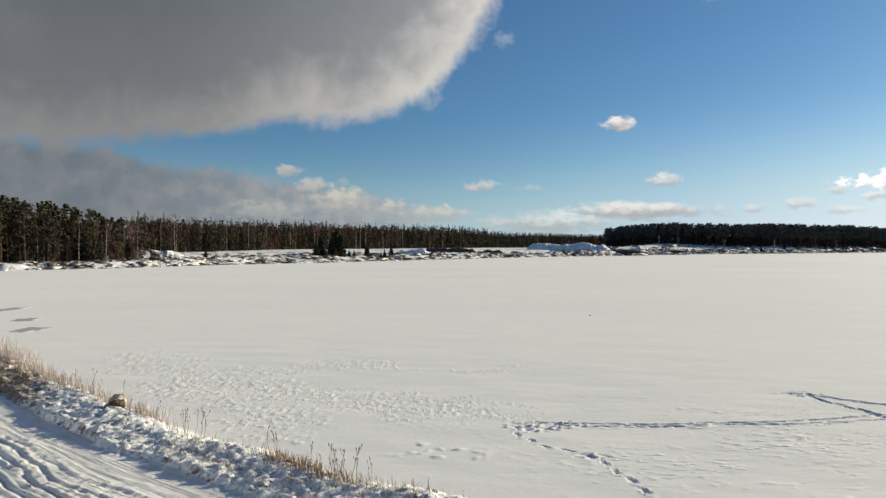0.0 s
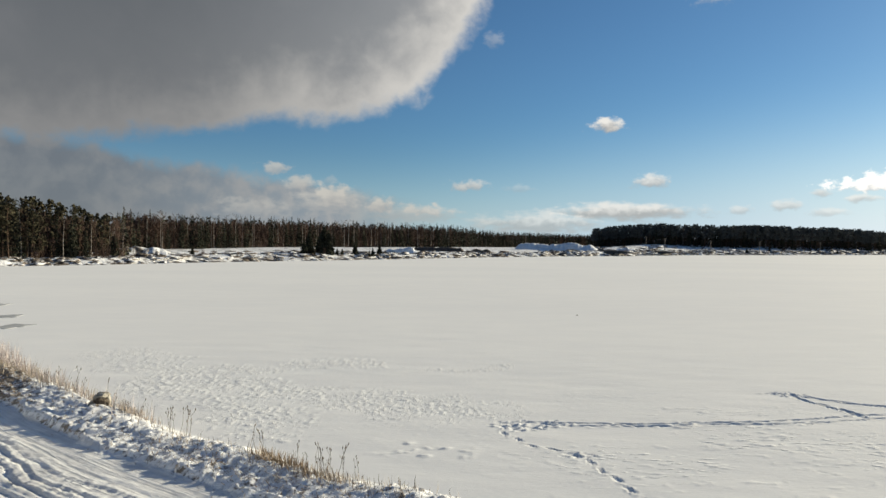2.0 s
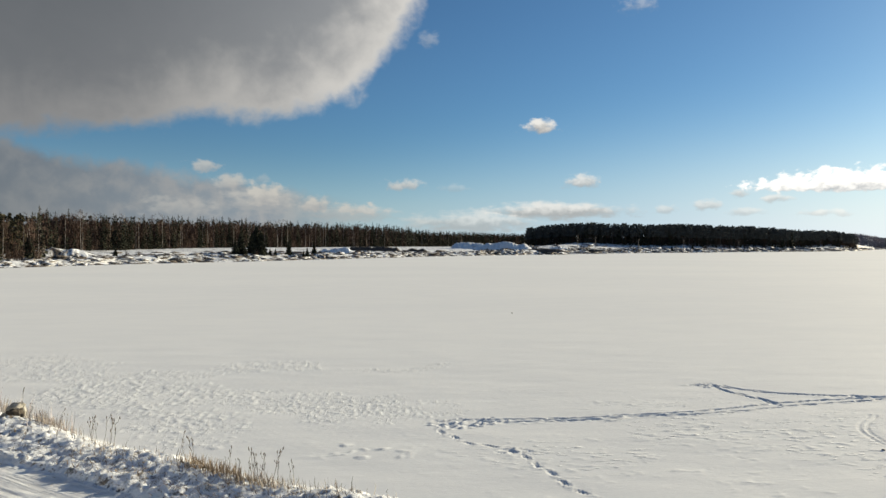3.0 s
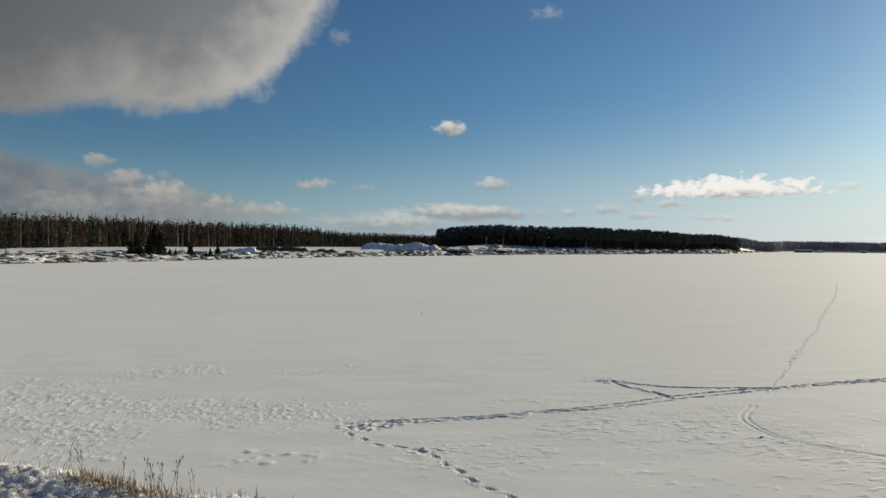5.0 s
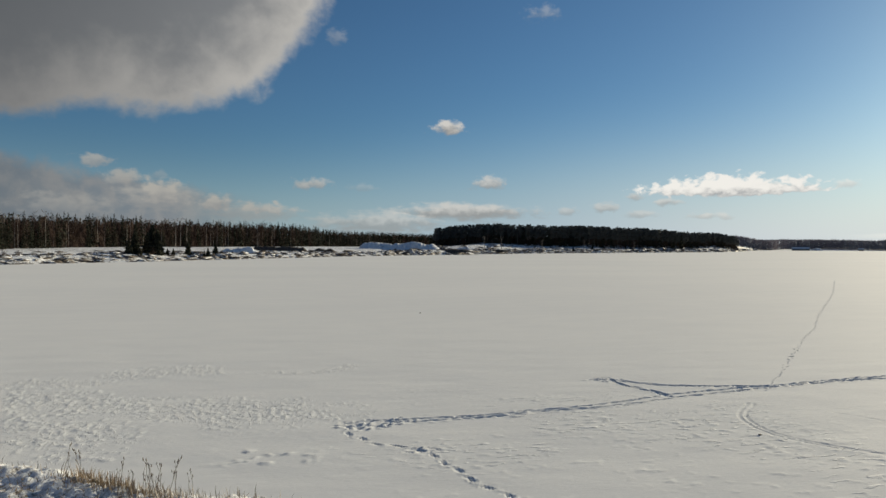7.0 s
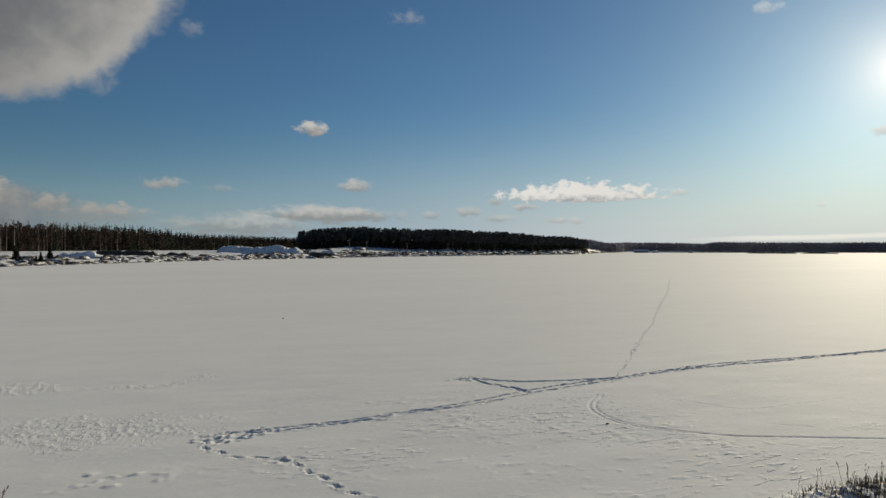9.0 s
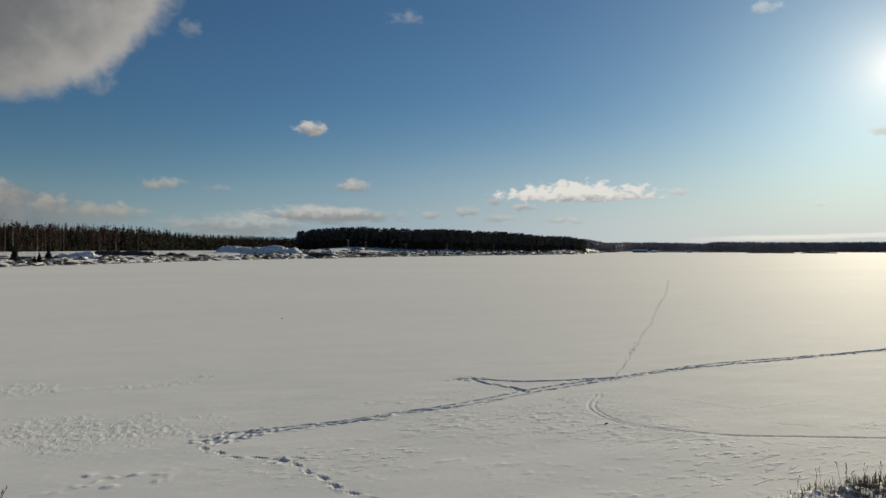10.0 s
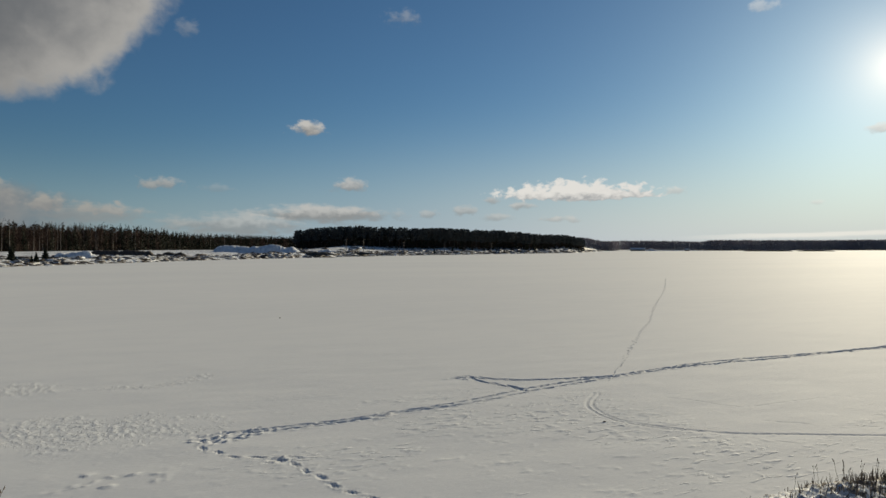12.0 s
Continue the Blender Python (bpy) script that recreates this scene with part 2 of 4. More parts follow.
def bank_material(name, share, soil_dark, soil_light, scale, steep=0.55, bare_west=0.0, relief=0.03):
    """Snow lying in patches on soil: share is how much of the ground shows; steep faces shed their snow."""
    m, n, b, p = material(name)
    a = n.noise(p, scale, 6, 0.62, 0.5)
    c = n.noise(p, scale * 6, 5, 0.6, 0.2)
    up = n.node("ShaderNodeSeparateXYZ")
    n.link(n.node("ShaderNodeNewGeometry").outputs["True Normal"], up.inputs[0])
    lie = n.math("MULTIPLY_ADD", up.outputs[2], steep, n.math("MULTIPLY_ADD", c, 0.35, n.math("ADD", a, 0.55 - steep)))
    if bare_west:  # the wind has swept both ends of the bank
        east = n.node("ShaderNodeSeparateXYZ")
        n.link(p, east.inputs[0])
        lie = n.math("MULTIPLY_ADD", n.step(east.outputs[0], -14.0, -19.0), -bare_west, lie)
        lie = n.math("MULTIPLY_ADD", n.step(east.outputs[0], 13.5, 18.0), -bare_west, lie)
    soil = n.mix(n.step(c, 0.35, 0.65), soil_dark, soil_light)
    snow = n.mix(n.step(a, 0.4, 0.7), (0.74, 0.75, 0.77), (0.84, 0.84, 0.84))
    n.link(n.mix(n.step(lie, share - 0.09, share + 0.09), soil, snow), b.inputs["Base Color"])
    b.inputs["Roughness"].default_value = 0.75
    n.link(bump(n, c, 0.7, relief / scale), b.inputs["Normal"])
    return m


SNOW = snow_material()
SHORE = bank_material("near_bank_snow", 1.06, (0.09, 0.072, 0.055), (0.27, 0.22, 0.165), 3.6, 0.25, 0.22, 0.16)
TRACK = track_material()
FAR_BANK = bank_material("far_bank_snow", 1.12, (0.055, 0.045, 0.035), (0.17, 0.13, 0.10), 0.2, relief=0.10)
SOIL_BANK = bank_material("soil_bank", 1.48, (0.035, 0.026, 0.02), (0.10, 0.075, 0.055), 0.2)
HEAP_SNOW = bank_material("heap_snow", 0.92, (0.25, 0.23, 0.2), (0.4, 0.38, 0.35), 0.25)
PRINT_SNOW = rough_material("trodden_snow", (0.66, 0.67, 0.69), (0.78, 0.78, 0.78), 3.0, 0.9, 0.01, gloss=0.08)
PINE_BARK = rough_material("pine_bark", (0.05, 0.036, 0.028), (0.12, 0.078, 0.052), 1.5, 0.9, 0.02, gloss=0.15)
BIRCH_BARK = rough_material("birch_bark", (0.20, 0.17, 0.145), (0.50, 0.45, 0.40), 0.5, 0.8, 0.01, gloss=0.15)
# pine needles paled and blued: veiling glare over the rise is put into the colour
VEILED_NEEDLES = rough_material("veiled_needles", (0.080, 0.089, 0.086), (0.120, 0.126, 0.118), 0.35, 0.85, 0, gloss=0.15)
SPRUCE_NEEDLES = rough_material("spruce_needles", (0.022, 0.026, 0.018), (0.050, 0.050, 0.034), 0.35, 0.85, 0, gloss=0.1)
OLIVE_NEEDLES = rough_material("olive_needles", (0.032, 0.031, 0.019), (0.072, 0.064, 0.040), 0.3, 0.85, 0, gloss=0.1)
TWIGS = rough_material("bare_twigs", (0.08, 0.056, 0.044), (0.16, 0.115, 0.09), 0.4, 0.9, 0, gloss=0.1)
BRANCHES = rough_material("dense_branches", (0.050, 0.033, 0.026), (0.105, 0.070, 0.055), 0.25, 0.9, 0, gloss=0.1)
# bare twigs paled to grey-violet: the haze of distance is in their base colour
HAZED_TWIGS = rough_material("hazed_violet_twigs", (0.31, 0.27, 0.285), (0.42, 0.375, 0.385), 0.02, 0.9, 0, gloss=0.1)
STRAW = rough_material("dry_grass", (0.22, 0.185, 0.155), (0.44, 0.385, 0.33), 2.0, 0.85, 0)
REED = rough_material("pale_reed", (0.34, 0.29, 0.28), (0.56, 0.505, 0.495), 2.0, 0.85, 0)
TUFT = rough_material("brown_tussock", (0.17, 0.122, 0.078), (0.35, 0.27, 0.185), 2.0, 0.85, 0)
WEED = rough_material("dead_weed_stalk", (0.085, 0.07, 0.055), (0.19, 0.155, 0.12), 3.0, 0.9, 0)
STONE = rough_material("stone", (0.18, 0.165, 0.135), (0.48, 0.44, 0.37), 4.0, 0.85, 0.02)
# earthy brown darkened to carry the shade inside the boulder's cavity
SHADED_CORE = rough_material("shaded_earthy_core", (0.03, 0.024, 0.018), (0.09, 0.07, 0.05), 4.0, 0.9, 0.02)
WET_ICE = rough_material("bare_ice", (0.36, 0.37, 0.37), (0.55, 0.55, 0.54), 0.4, 0.45, 0.003)
POLE_WOOD = rough_material("weathered_pole", (0.12, 0.10, 0.085), (0.25, 0.22, 0.19), 1.0, 0.85, 0.005)
SHED_WALL = rough_material("grey_boards", (0.10, 0.11, 0.12), (0.20, 0.21, 0.22), 0.4, 0.8, 0.01)


# ---------------------------------------------------------------- mesh helpers
def mesh_of(name, verts, faces, materials, indices=None, smooth=False):
    """A mesh from arrays: verts (n, 3), faces (m, 3) or (m, 4)."""
    verts, faces = np.asarray(verts, dtype=np.float32), np.asarray(faces, dtype=np.int32)
    me = bpy.data.meshes.new(name)
    k = faces.shape[1]
    me.vertices.add(len(verts))
    me.vertices.foreach_set("co", verts.ravel())
    me.loops.add(faces.size)
    me.loops.foreach_set("vertex_index", faces.ravel())
    me.polygons.add(len(faces))
    me.polygons.foreach_set("loop_start", np.arange(0, faces.size, k, dtype=np.int32))
    for m in materials:
        me.materials.append(m)
    if indices is not None:
        me.polygons.foreach_set("material_index", np.asarray(indices, dtype=np.int32))
    me.polygons.foreach_set("use_smooth", np.full(len(faces), smooth))
    me.update(calc_edges=True)
    return me


def grid_faces(rows, cols):
    i = np.arange(rows * cols).reshape(rows, cols)
    return np.stack([i[:-1, :-1], i[:-1, 1:], i[1:, 1:], i[1:, :-1]], -1).reshape(-1, 4)


def part(name, me, parent, label=""):
    ob = new(name, me)
    ob.parent = parent
    return tagged(ob, label)


def smooth(x, a, b):
    t = np.clip((x - a) / (b - a), 0, 1)
    return t * t * (3 - 2 * t)


class Waves:
    """Cheap smooth noise on the plane: value noise on a lattice, summed over octaves."""

    def __init__(self, seed):
        self.table = np.random.RandomState(seed).rand(256, 256)

    def one(self, x, y):
        xi, yi = np.floor(x).astype(int), np.floor(y).astype(int)
        fx, fy = x - xi, y - yi
        fx, fy = fx * fx * (3 - 2 * fx), fy * fy * (3 - 2 * fy)
        t = self.table
        a, b = t[xi & 255, yi & 255], t[(xi + 1) & 255, yi & 255]
        c, d = t[xi & 255, (yi + 1) & 255], t[(xi + 1) & 255, (yi + 1) & 255]
        return (a + (b - a) * fx) * (1 - fy) + (c + (d - c) * fx) * fy - 0.5

    def sum(self, x, y, octaves=4, gain=0.5):
        total, amp = 0.0, 1.0
        for k in range(octaves):
            total = total + amp * self.one(x * 2 ** k + 17.3 * k, y * 2 ** k - 9.1 * k)
            amp *= gain
        return total


W1, W2, W3 = Waves(1), Waves(2), Waves(3)


# ---------------------------------------------------------------- ground: ice, near bank, cart track
def bank_line(x):
    """The y of the near bank's crest."""
    c = np.clip(x, -22.0, 20.8)
    return 15.0 - 0.52 * c + 0.0125 * c * c - 0.95 * (np.minimum(x, -22.0) + 22.0) - 0.5 * smooth(x, 5.0, 13.0)


def from_crest(x, y):
    """Metres from the crest, positive over the ice."""
    return (y - bank_line(x)) / np.sqrt(1 + (-0.52 + 0.025 * np.clip(x, -22.0, 20.8)) ** 2)


def ground_height(x, y):
    s = from_crest(x, y) + 0.4 * W1.sum(x * 0.3, y * 0.3, 4)
    near = np.exp(-(np.hypot(x, y) / 70) ** 4)
    crest = (1.00 - 0.05 * smooth(x, -14, -7) + (0.08 + 0.10 * smooth(x, -14, -9)) * W2.sum(x * 0.35, y * 0.35, 3) + 0.08 * np.exp(-(s / 0.5) ** 2)) * smooth(s, -1.85, -1.25) * (1 - smooth(s, 0.2, 2.5))
    track = 0.78 * (1 - smooth(s, -0.4, 1.8))
    base = np.maximum(track, crest)
    # clods on the bank, ruts in the track
    on_bank = smooth(s, -1.9, -1.2) * (1 - smooth(s, 1.0, 2.4))
    clods = smooth(W3.sum(x * 3.3, y * 3.3, 3, 0.75), -0.05, 0.35) * (0.09 - 0.02 * smooth(x, -14, -7)) + np.abs(W1.sum(x * 5.6, y * 5.6, 2, 0.7)) * 0.12
    base = base + on_bank * (clods - 0.05)
    on_track = (1 - smooth(s, -2.0, -1.6)) * smooth(s, -8.0, -6.5)
    ruts = 0
    run = 0.79 * x - 0.61 * y + 22
    for at, lean, wide, deep in ((-3.5, 0.0, 0.05, 0.06), (-3.2, 0.03, 0.045, 0.035), (-3.9, -0.02, 0.06, 0.07), (-4.2, 0.05, 0.045, 0.045), (-4.55, 0.0, 0.065, 0.08), (-5.0, -0.04, 0.05, 0.04),
                                 (-5.6, 0.06, 0.055, 0.04), (-2.7, 0.01, 0.05, 0.012), (-2.45, 0.01, 0.05, 0.012)):
        d = s - at - lean * run - 0.10 * W2.sum(x * 0.25 + at, y * 0.25, 2)
        ruts = ruts - deep * np.exp(-(d / wide) ** 2) + deep * 0.6 * np.exp(-((np.abs(d) - wide * 2.0) / (wide * 0.8)) ** 2)
    churn = smooth(s, -4.4, -3.9) * (1 - smooth(s, -3.0, -2.6))
    base = base + on_track * (ruts + churn * np.abs(W1.sum(x * 4.4, y * 4.4, 2, 0.7)) * 0.07 + 0.02 * W2.sum(x * 1.3, y * 1.3, 4, 0.65))
    # the high bank on which one stands
    base = base + 4.6 * smooth(s, -7.0, -12.8)
    ice = 0.03 * W1.sum(x * 0.25, y * 0.6, 3) * smooth(s, 1.5, 4.0)
    return (base + ice) * near + 0.55 * (1 - near) * (s < 0)


def spaced(lo, hi, step, a, b, growth, slow, limit):
    mid = np.arange(lo, hi + step / 2, step)
    down, up, d = [], [], step
    q = lo
    while q > a:
        d *= growth
        q -= d
        down.append(q)
    q, d = hi, step
    while q < b:
        d *= growth if q > limit else slow
        q += d
        up.append(q)
    return np.concatenate([down[::-1], mid, up])


# trails over the ice, as lines of x, y
MAIN = ((3.0, 24.8), (4.3, 24.9), (6.3, 24.9), (8.5, 24.8), (10.9, 25.0), (13.8, 25.2), (15.9, 25.6), (17.6, 26.0), (19.9, 26.3), (22.7, 26.6), (25.3, 26.8), (28.1, 27.1), (31.0, 27.2), (33.7, 27.1), (37.9, 26.6), (48.0, 25.9), (60, 25.4))
UPPER = ((16.4, 30.2), (17.3, 30.1), (17.9, 29.0), (19.4, 28.0), (21.2, 27.4), (23.2, 27.1), (24.3, 26.8))
LOWER = ((17.0, 29.9), (17.0, 28.7), (17.4, 27.8), (17.9, 27.0), (17.9, 26.1))
DOWN = ((2.7, 24.5), (2.8, 23.8), (3.1, 23.0), (3.4, 22.4), (3.8, 22.0), (4.4, 21.7), (4.9, 21.3), (5.1, 20.9), (5.4, 19.5), (5.6, 18.7), (5.8, 18.0), (6.1, 17.3), (6.5, 16.7), (7.2, 15.5))
SLED = ((20.5, 23.9), (19.0, 22.7), (18.4, 21.7), (18.1, 20.3), (18.3, 19.4), (18.9, 18.2), (19.7, 17.3), (20.6, 16.5), (22.2, 15.6), (23.8, 14.7), (25.5, 13.7), (30, 11.5))
RIDGES = (((23.0, 21.8), (23.7, 20.8), (24.2, 19.4), (24.9, 18.9), (26.3, 18.8), (28.8, 18.5), (30.5, 18.6), (30.8, 17.7)), ((23.4, 17.0), (24.0, 16.4), (25.3, 15.3), (26.7, 14.5)),
          ((20.7, 15.9), (21.1, 15.2), (21.7, 14.6)), ((9.6, 22.9), (10.4, 22.1), (11.8, 22.0), (13.0, 21.0), (14.6, 20.6)), ((12.2, 19.7), (12.5, 19.3)),
          ((-8.1, 38.6), (-8.3, 37.6), (-7.1, 35.9), (-5.1, 35.6)), ((-7.9, 38.6), (-5.7, 39.1), (-2.7, 36.8)))
FAR = ((23.4, 26.1), (25.4, 27.8), (29.0, 31.0), (32.0, 33.8), (34.2, 35.7), (39.7, 40.5), (43.8, 43.8), (58, 57.2), (78.1, 74.7), (112, 107))
# bands of broken crust: lines with a half width
CRUST = ((((-19.8, 40.5), (-14.1, 35.1), (-9.7, 31.2), (-5.8, 29.5), (-1.6, 28.2), (0.6, 27.7)), 1.5), (((-13.2, 32.0), (-11.0, 29.8), (-8.7, 27.8), (-7.0, 26.0)), 1.7),
         (((-7.6, 37.2), (-5.0, 37.4), (-3.2, 36.9)), 0.9), (((-11.5, 35.9), (-9.4, 35.1)), 0.8), (((-0.1, 35.9), (1.7, 35.1), (4.4, 36.8)), 0.35))


def along(line, step):
    """Points every step metres along a rounded line, with the way they face."""
    p = np.array(line, dtype=float)
    for _ in range(2):
        q = np.empty((2 * len(p), 2))
        q[0], q[-1] = p[0], p[-1]
        q[1:-1:2], q[2:-1:2] = p[:-1] * 0.75 + p[1:] * 0.25, p[:-1] * 0.25 + p[1:] * 0.75
        p = q
    seg = np.linalg.norm(np.diff(p, axis=0), axis=1)
    far = np.concatenate([[0], np.cumsum(seg)])
    t = np.arange(0, far[-1], step)
    x, y = np.interp(t, far, p[:, 0]), np.interp(t, far, p[:, 1])
    return np.column_stack([x, y]), np.arctan2(np.gradient(y), np.gradient(x))


def stamps():
    """Every footprint pressed into the snow: x, y, way, half length, half width, depth."""
    rng = np.random.RandomState(51)
    rows = []
    for line, passes, spread, depth in ((MAIN, 2, 0.42, 0.055), (UPPER, 2, 0.14, 0.045), (LOWER, 2, 0.14, 0.045), (DOWN, 1, 0.10, 0.052)):
        for k in range(passes):
            p, w = along(line, (0.76 if line is DOWN else 0.44) + 0.06 * rng.rand())
            side = (k - (passes - 1) / 2) * spread + 0.035 * (-1) ** np.arange(len(p)) + 0.045 * rng.normal(size=len(p)) + spread * 0.2 * np.sin(np.arange(len(p)) * 0.17 + k * 2)
            p = p + np.column_stack([-np.sin(w), np.cos(w)]) * side[:, None]
            for (x, y), a in zip(p, w):
                rows.append((x, y, a + 0.1 * rng.normal(), (0.32 + 0.16 * rng.rand()) * (0.70 if line is DOWN else 1.0) + 0.02 * max(0.0, x - 30), (0.046 if line is DOWN else 0.054) + 0.016 * rng.rand(), depth * (0.7 + 0.5 * rng.rand()) * (1.15 + 0.3 * min(1.0, max(0.0, (x - 5) / 15)) + 0.45 * min(1.0, max(0.0, (x - 18) / 14)))))
    for x, y, r, n in ((3.4, 24.7, 0.74, 110), (4.8, 25.0, 0.46, 45), (16.9, 30.1, 0.5, 30), (4.9, 21.2, 0.34, 24)):
        for _ in range(n):
            t, q = rng.rand() * 6.28, math.sqrt(rng.rand()) * r
            rows.append((x + 1.6 * q * math.cos(t), y + q * math.sin(t), rng.rand() * 6.28, 0.075 + 0.05 * rng.rand(), 0.05 + 0.02 * rng.rand(), (0.026 + 0.026 * rng.rand()) * (1 if rng.rand() < 0.72 else -0.9)))
    # edges of old drifts
    for line in RIDGES:
        p, w = along(line, 0.28)
        for (x, y), a in zip(p + rng.normal(size=p.shape) * 0.03, w):
            rows.append((x, y, a + 0.1 * rng.normal(), 0.26, 0.045, (0.012 + 0.012 * rng.rand()) * (rng.rand() < 0.75)))
    # the runners of a sled, two narrow grooves
    p, w = along(SLED, 0.14)
    for side in (-1, 1):
        apart = 0.13 - 0.09 * smooth(np.arange(len(p)) * 0.14, 5.0, 10.0)
        q = p + np.column_stack([-np.sin(w), np.cos(w)]) * (side * apart)[:, None]
        for (x, y), a in zip(q, w):
            rows.append((x, y, a, 0.26, 0.052, 0.026 + 0.004 * rng.rand()))
    return rows


def press(xs, ys, z):
    """Presses the prints into the height field, each with a low thrown-up rim."""
    pit, rim, clod = np.zeros_like(z), np.zeros_like(z), np.zeros_like(z)
    for x, y, way, a, b, deep in stamps():
        i0, i1 = np.searchsorted(xs, (x - 3 * a, x + 3 * a))
        j0, j1 = np.searchsorted(ys, (y - 3 * a, y + 3 * a))
        u, v = np.meshgrid(xs[i0:i1] - x, ys[j0:j1] - y)
        q = np.hypot((u * math.cos(way) + v * math.sin(way)) / a, (v * math.cos(way) - u * math.sin(way)) / b)
        here = (slice(j0, j1), slice(i0, i1))
        if deep < 0:  # a clod thrown up
            clod[here] = np.maximum(clod[here], -deep * np.exp(-q ** 4))
            continue
        pit[here] = np.minimum(pit[here], -deep * np.exp(-q ** 4))
        rim[here] = np.maximum(rim[here], 0.35 * deep * np.exp(-((q - 1.45) / 0.4) ** 2))
    z += np.where(pit < -0.004, pit, rim) + clod


def wind_relief(x, y):
    """Broken crust and low wind-cut ripples on the snow."""
    u, v = x * 0.993 - y * 0.12, x * 0.12 + y * 0.993
    patch = W2.sum(x * 0.16, y * 0.3, 4, 0.6)
    ripple = np.clip(W1.sum(u * 2.2, v * 4.2, 3, 0.65) - 0.26 + 0.3 * patch, 0, 1) * 0.04
    blown = (0.25 + smooth(x, 0, 8)) * (1 - smooth(y, 23, 34)) * (1 - 0.8 * smooth(x, 18.5, 22) * smooth(y, 14.5, 18))
    crusted = np.zeros_like(x)
    ragged = W2.sum(x * 0.5 + 4, y * 0.5, 4, 0.7)
    for line, wide in CRUST:
        gap = np.full(x.shape, 1e9)
        for (ax, ay), (bx, by) in zip(line[:-1], line[1:]):
            k = np.clip(((x - ax) * (bx - ax) + (y - ay) * (by - ay)) / ((bx - ax) ** 2 + (by - ay) ** 2), 0, 1)
            gap = np.minimum(gap, np.hypot(x - ax - k * (bx - ax), y - ay - k * (by - ay)))
        crusted = np.maximum(crusted, smooth(1.0 - gap / (1.7 * wide) + 0.9 * ragged, -0.3, 0.8))
    chips = W3.sum(x * 5.6, y * 3.4, 2, 0.8)
    crust = smooth(chips - 0.45 + 0.29 * crusted, 0.0, 0.10) * 0.019 * smooth(crusted, 0.0, 0.3)
    lumps = smooth(W1.sum(u * 1.5 + 9, v * 2.2, 3, 0.6), 0.08, 0.40) * 0.05 * np.exp(-(((x + 0.4) / 1.7) ** 4) - ((y - 21.7 + 0.2 * x) / 0.75) ** 4)
    return ripple * blown + crust + lumps, crusted, blown * smooth(patch, -0.25, 0.2)


def keep_value(me, name, values):
    me.attributes.new(name, "FLOAT", "POINT").data.foreach_set("value", np.asarray(values, dtype=np.float32).ravel())


def build_ground():
    xs = spaced(-25.5, 27, 0.082, -4500, 4500, 1.09, 1.02, 62)
    ys = spaced(9.0, 32.0, 0.068, -4500, 4500, 1.09, 1.014, 47)
    x, y = np.meshgrid(xs, ys)
    z = ground_height(x, y)
    on_ice = smooth(from_crest(x, y), 1.8, 3.5) * np.exp(-(np.hypot(x, y) / 80) ** 6)
    relief, crusted, blown = wind_relief(x, y)
    z = z + on_ice * relief
    press(xs, ys, z)
    verts = np.stack([x, y, z], -1).reshape(-1, 3)
    faces = grid_faces(len(ys), len(xs))
    s = from_crest(x, y)[:-1, :-1].ravel()
    close = np.abs(x[:-1, :-1].ravel()) < 80
    look_of = np.where(close & (s > -1.6) & (s < 1.7), 1, np.where(close & (s <= -1.6), 2, 0))
    me = mesh_of("ground", verts, faces, [SNOW, SHORE, TRACK], look_of, True)
    keep_value(me, "crust", on_ice * crusted)
    keep_value(me, "ripple", on_ice * blown)
    keep_value(me, "cross", from_crest(x, y) + 0.10 * W2.sum(x * 0.25, y * 0.25, 2))
    tagged(new("ground", me), "snow-covered frozen lake with footprints and a rutted track along its bank", "ground", kind="structure")


build_ground()

# ---------------------------------------------------------------- far shore
# distance of the ice's far edge and of the forest's front, by azimuth in degrees
SHORE_AZ = (-50, -35, -27, -18, -11, -4, 2, 11, 16, 21, 28, 33, 38, 39.5, 41, 45, 52, 58, 70)
SHORE_FAR = (205, 209, 216, 240, 257, 287, 325, 402, 440, 515, 600, 690, 830, 930, 1250, 1360, 1600, 1950, 2300)


def shore(az):
    return np.interp(az, SHORE_AZ, SHORE_FAR)


def far_height(az, w):
    """Height of the far land, w metres behind the edge of the ice."""
    r = shore(az) + w
    x, y = r * np.sin(np.radians(az)), r * np.cos(np.radians(az))
    left = 1 - smooth(az, 12, 22)
    low = smooth(az, 39.5, 41.5)
    lift = smooth(w, 0, 12 + 6 * (1 - left)) * (1.7 + 0.7 * left - 1.4 * low)
    run = np.radians(az) * shore(az)
    rough = np.abs(W1.sum(run * 0.055, w * 0.16, 3, 0.5)) * 1.6 + W2.sum(run * 0.02, w * 0.05, 3) * 2.2
    rough = rough * smooth(w, 0.5, 9) * (1 - 0.75 * smooth(w, 30, 90)) * (1 - 0.55 * smooth(az, 16, 24)) * (1 - 0.7 * low)
    rise = 2.2 * smooth(w, 25, 120) + 4.6 * smooth(az, 13, 20) * (1 - smooth(az, 39, 41)) * smooth(w, 20, 120)
    return lift + rough * 0.8 + rise - 0.4


def build_far_shore():
    az = np.arange(-46, 68, 0.12)
    w = np.concatenate([np.arange(-1.0, 14, 0.9), 14 + np.cumsum(0.9 * 1.075 ** np.arange(1, 46))])
    a, b = np.meshgrid(az, w)
    r = shore(a) + b + 1.6 * W3.sum(a * 0.5, b * 0, 3, 0.5) * (1 + shore(a) / 400)
    z = far_height(a, b)
    verts = np.stack([r * np.sin(np.radians(a)), r * np.cos(np.radians(a)), z], -1).reshape(-1, 3)
    me = mesh_of("far_shore", verts, grid_faces(len(w), len(az)), [FAR_BANK], None, False)
    tagged(new("far_shore", me), "snowy far shore of dumped soil and broken ground", "shore", kind="structure")


build_far_shore()


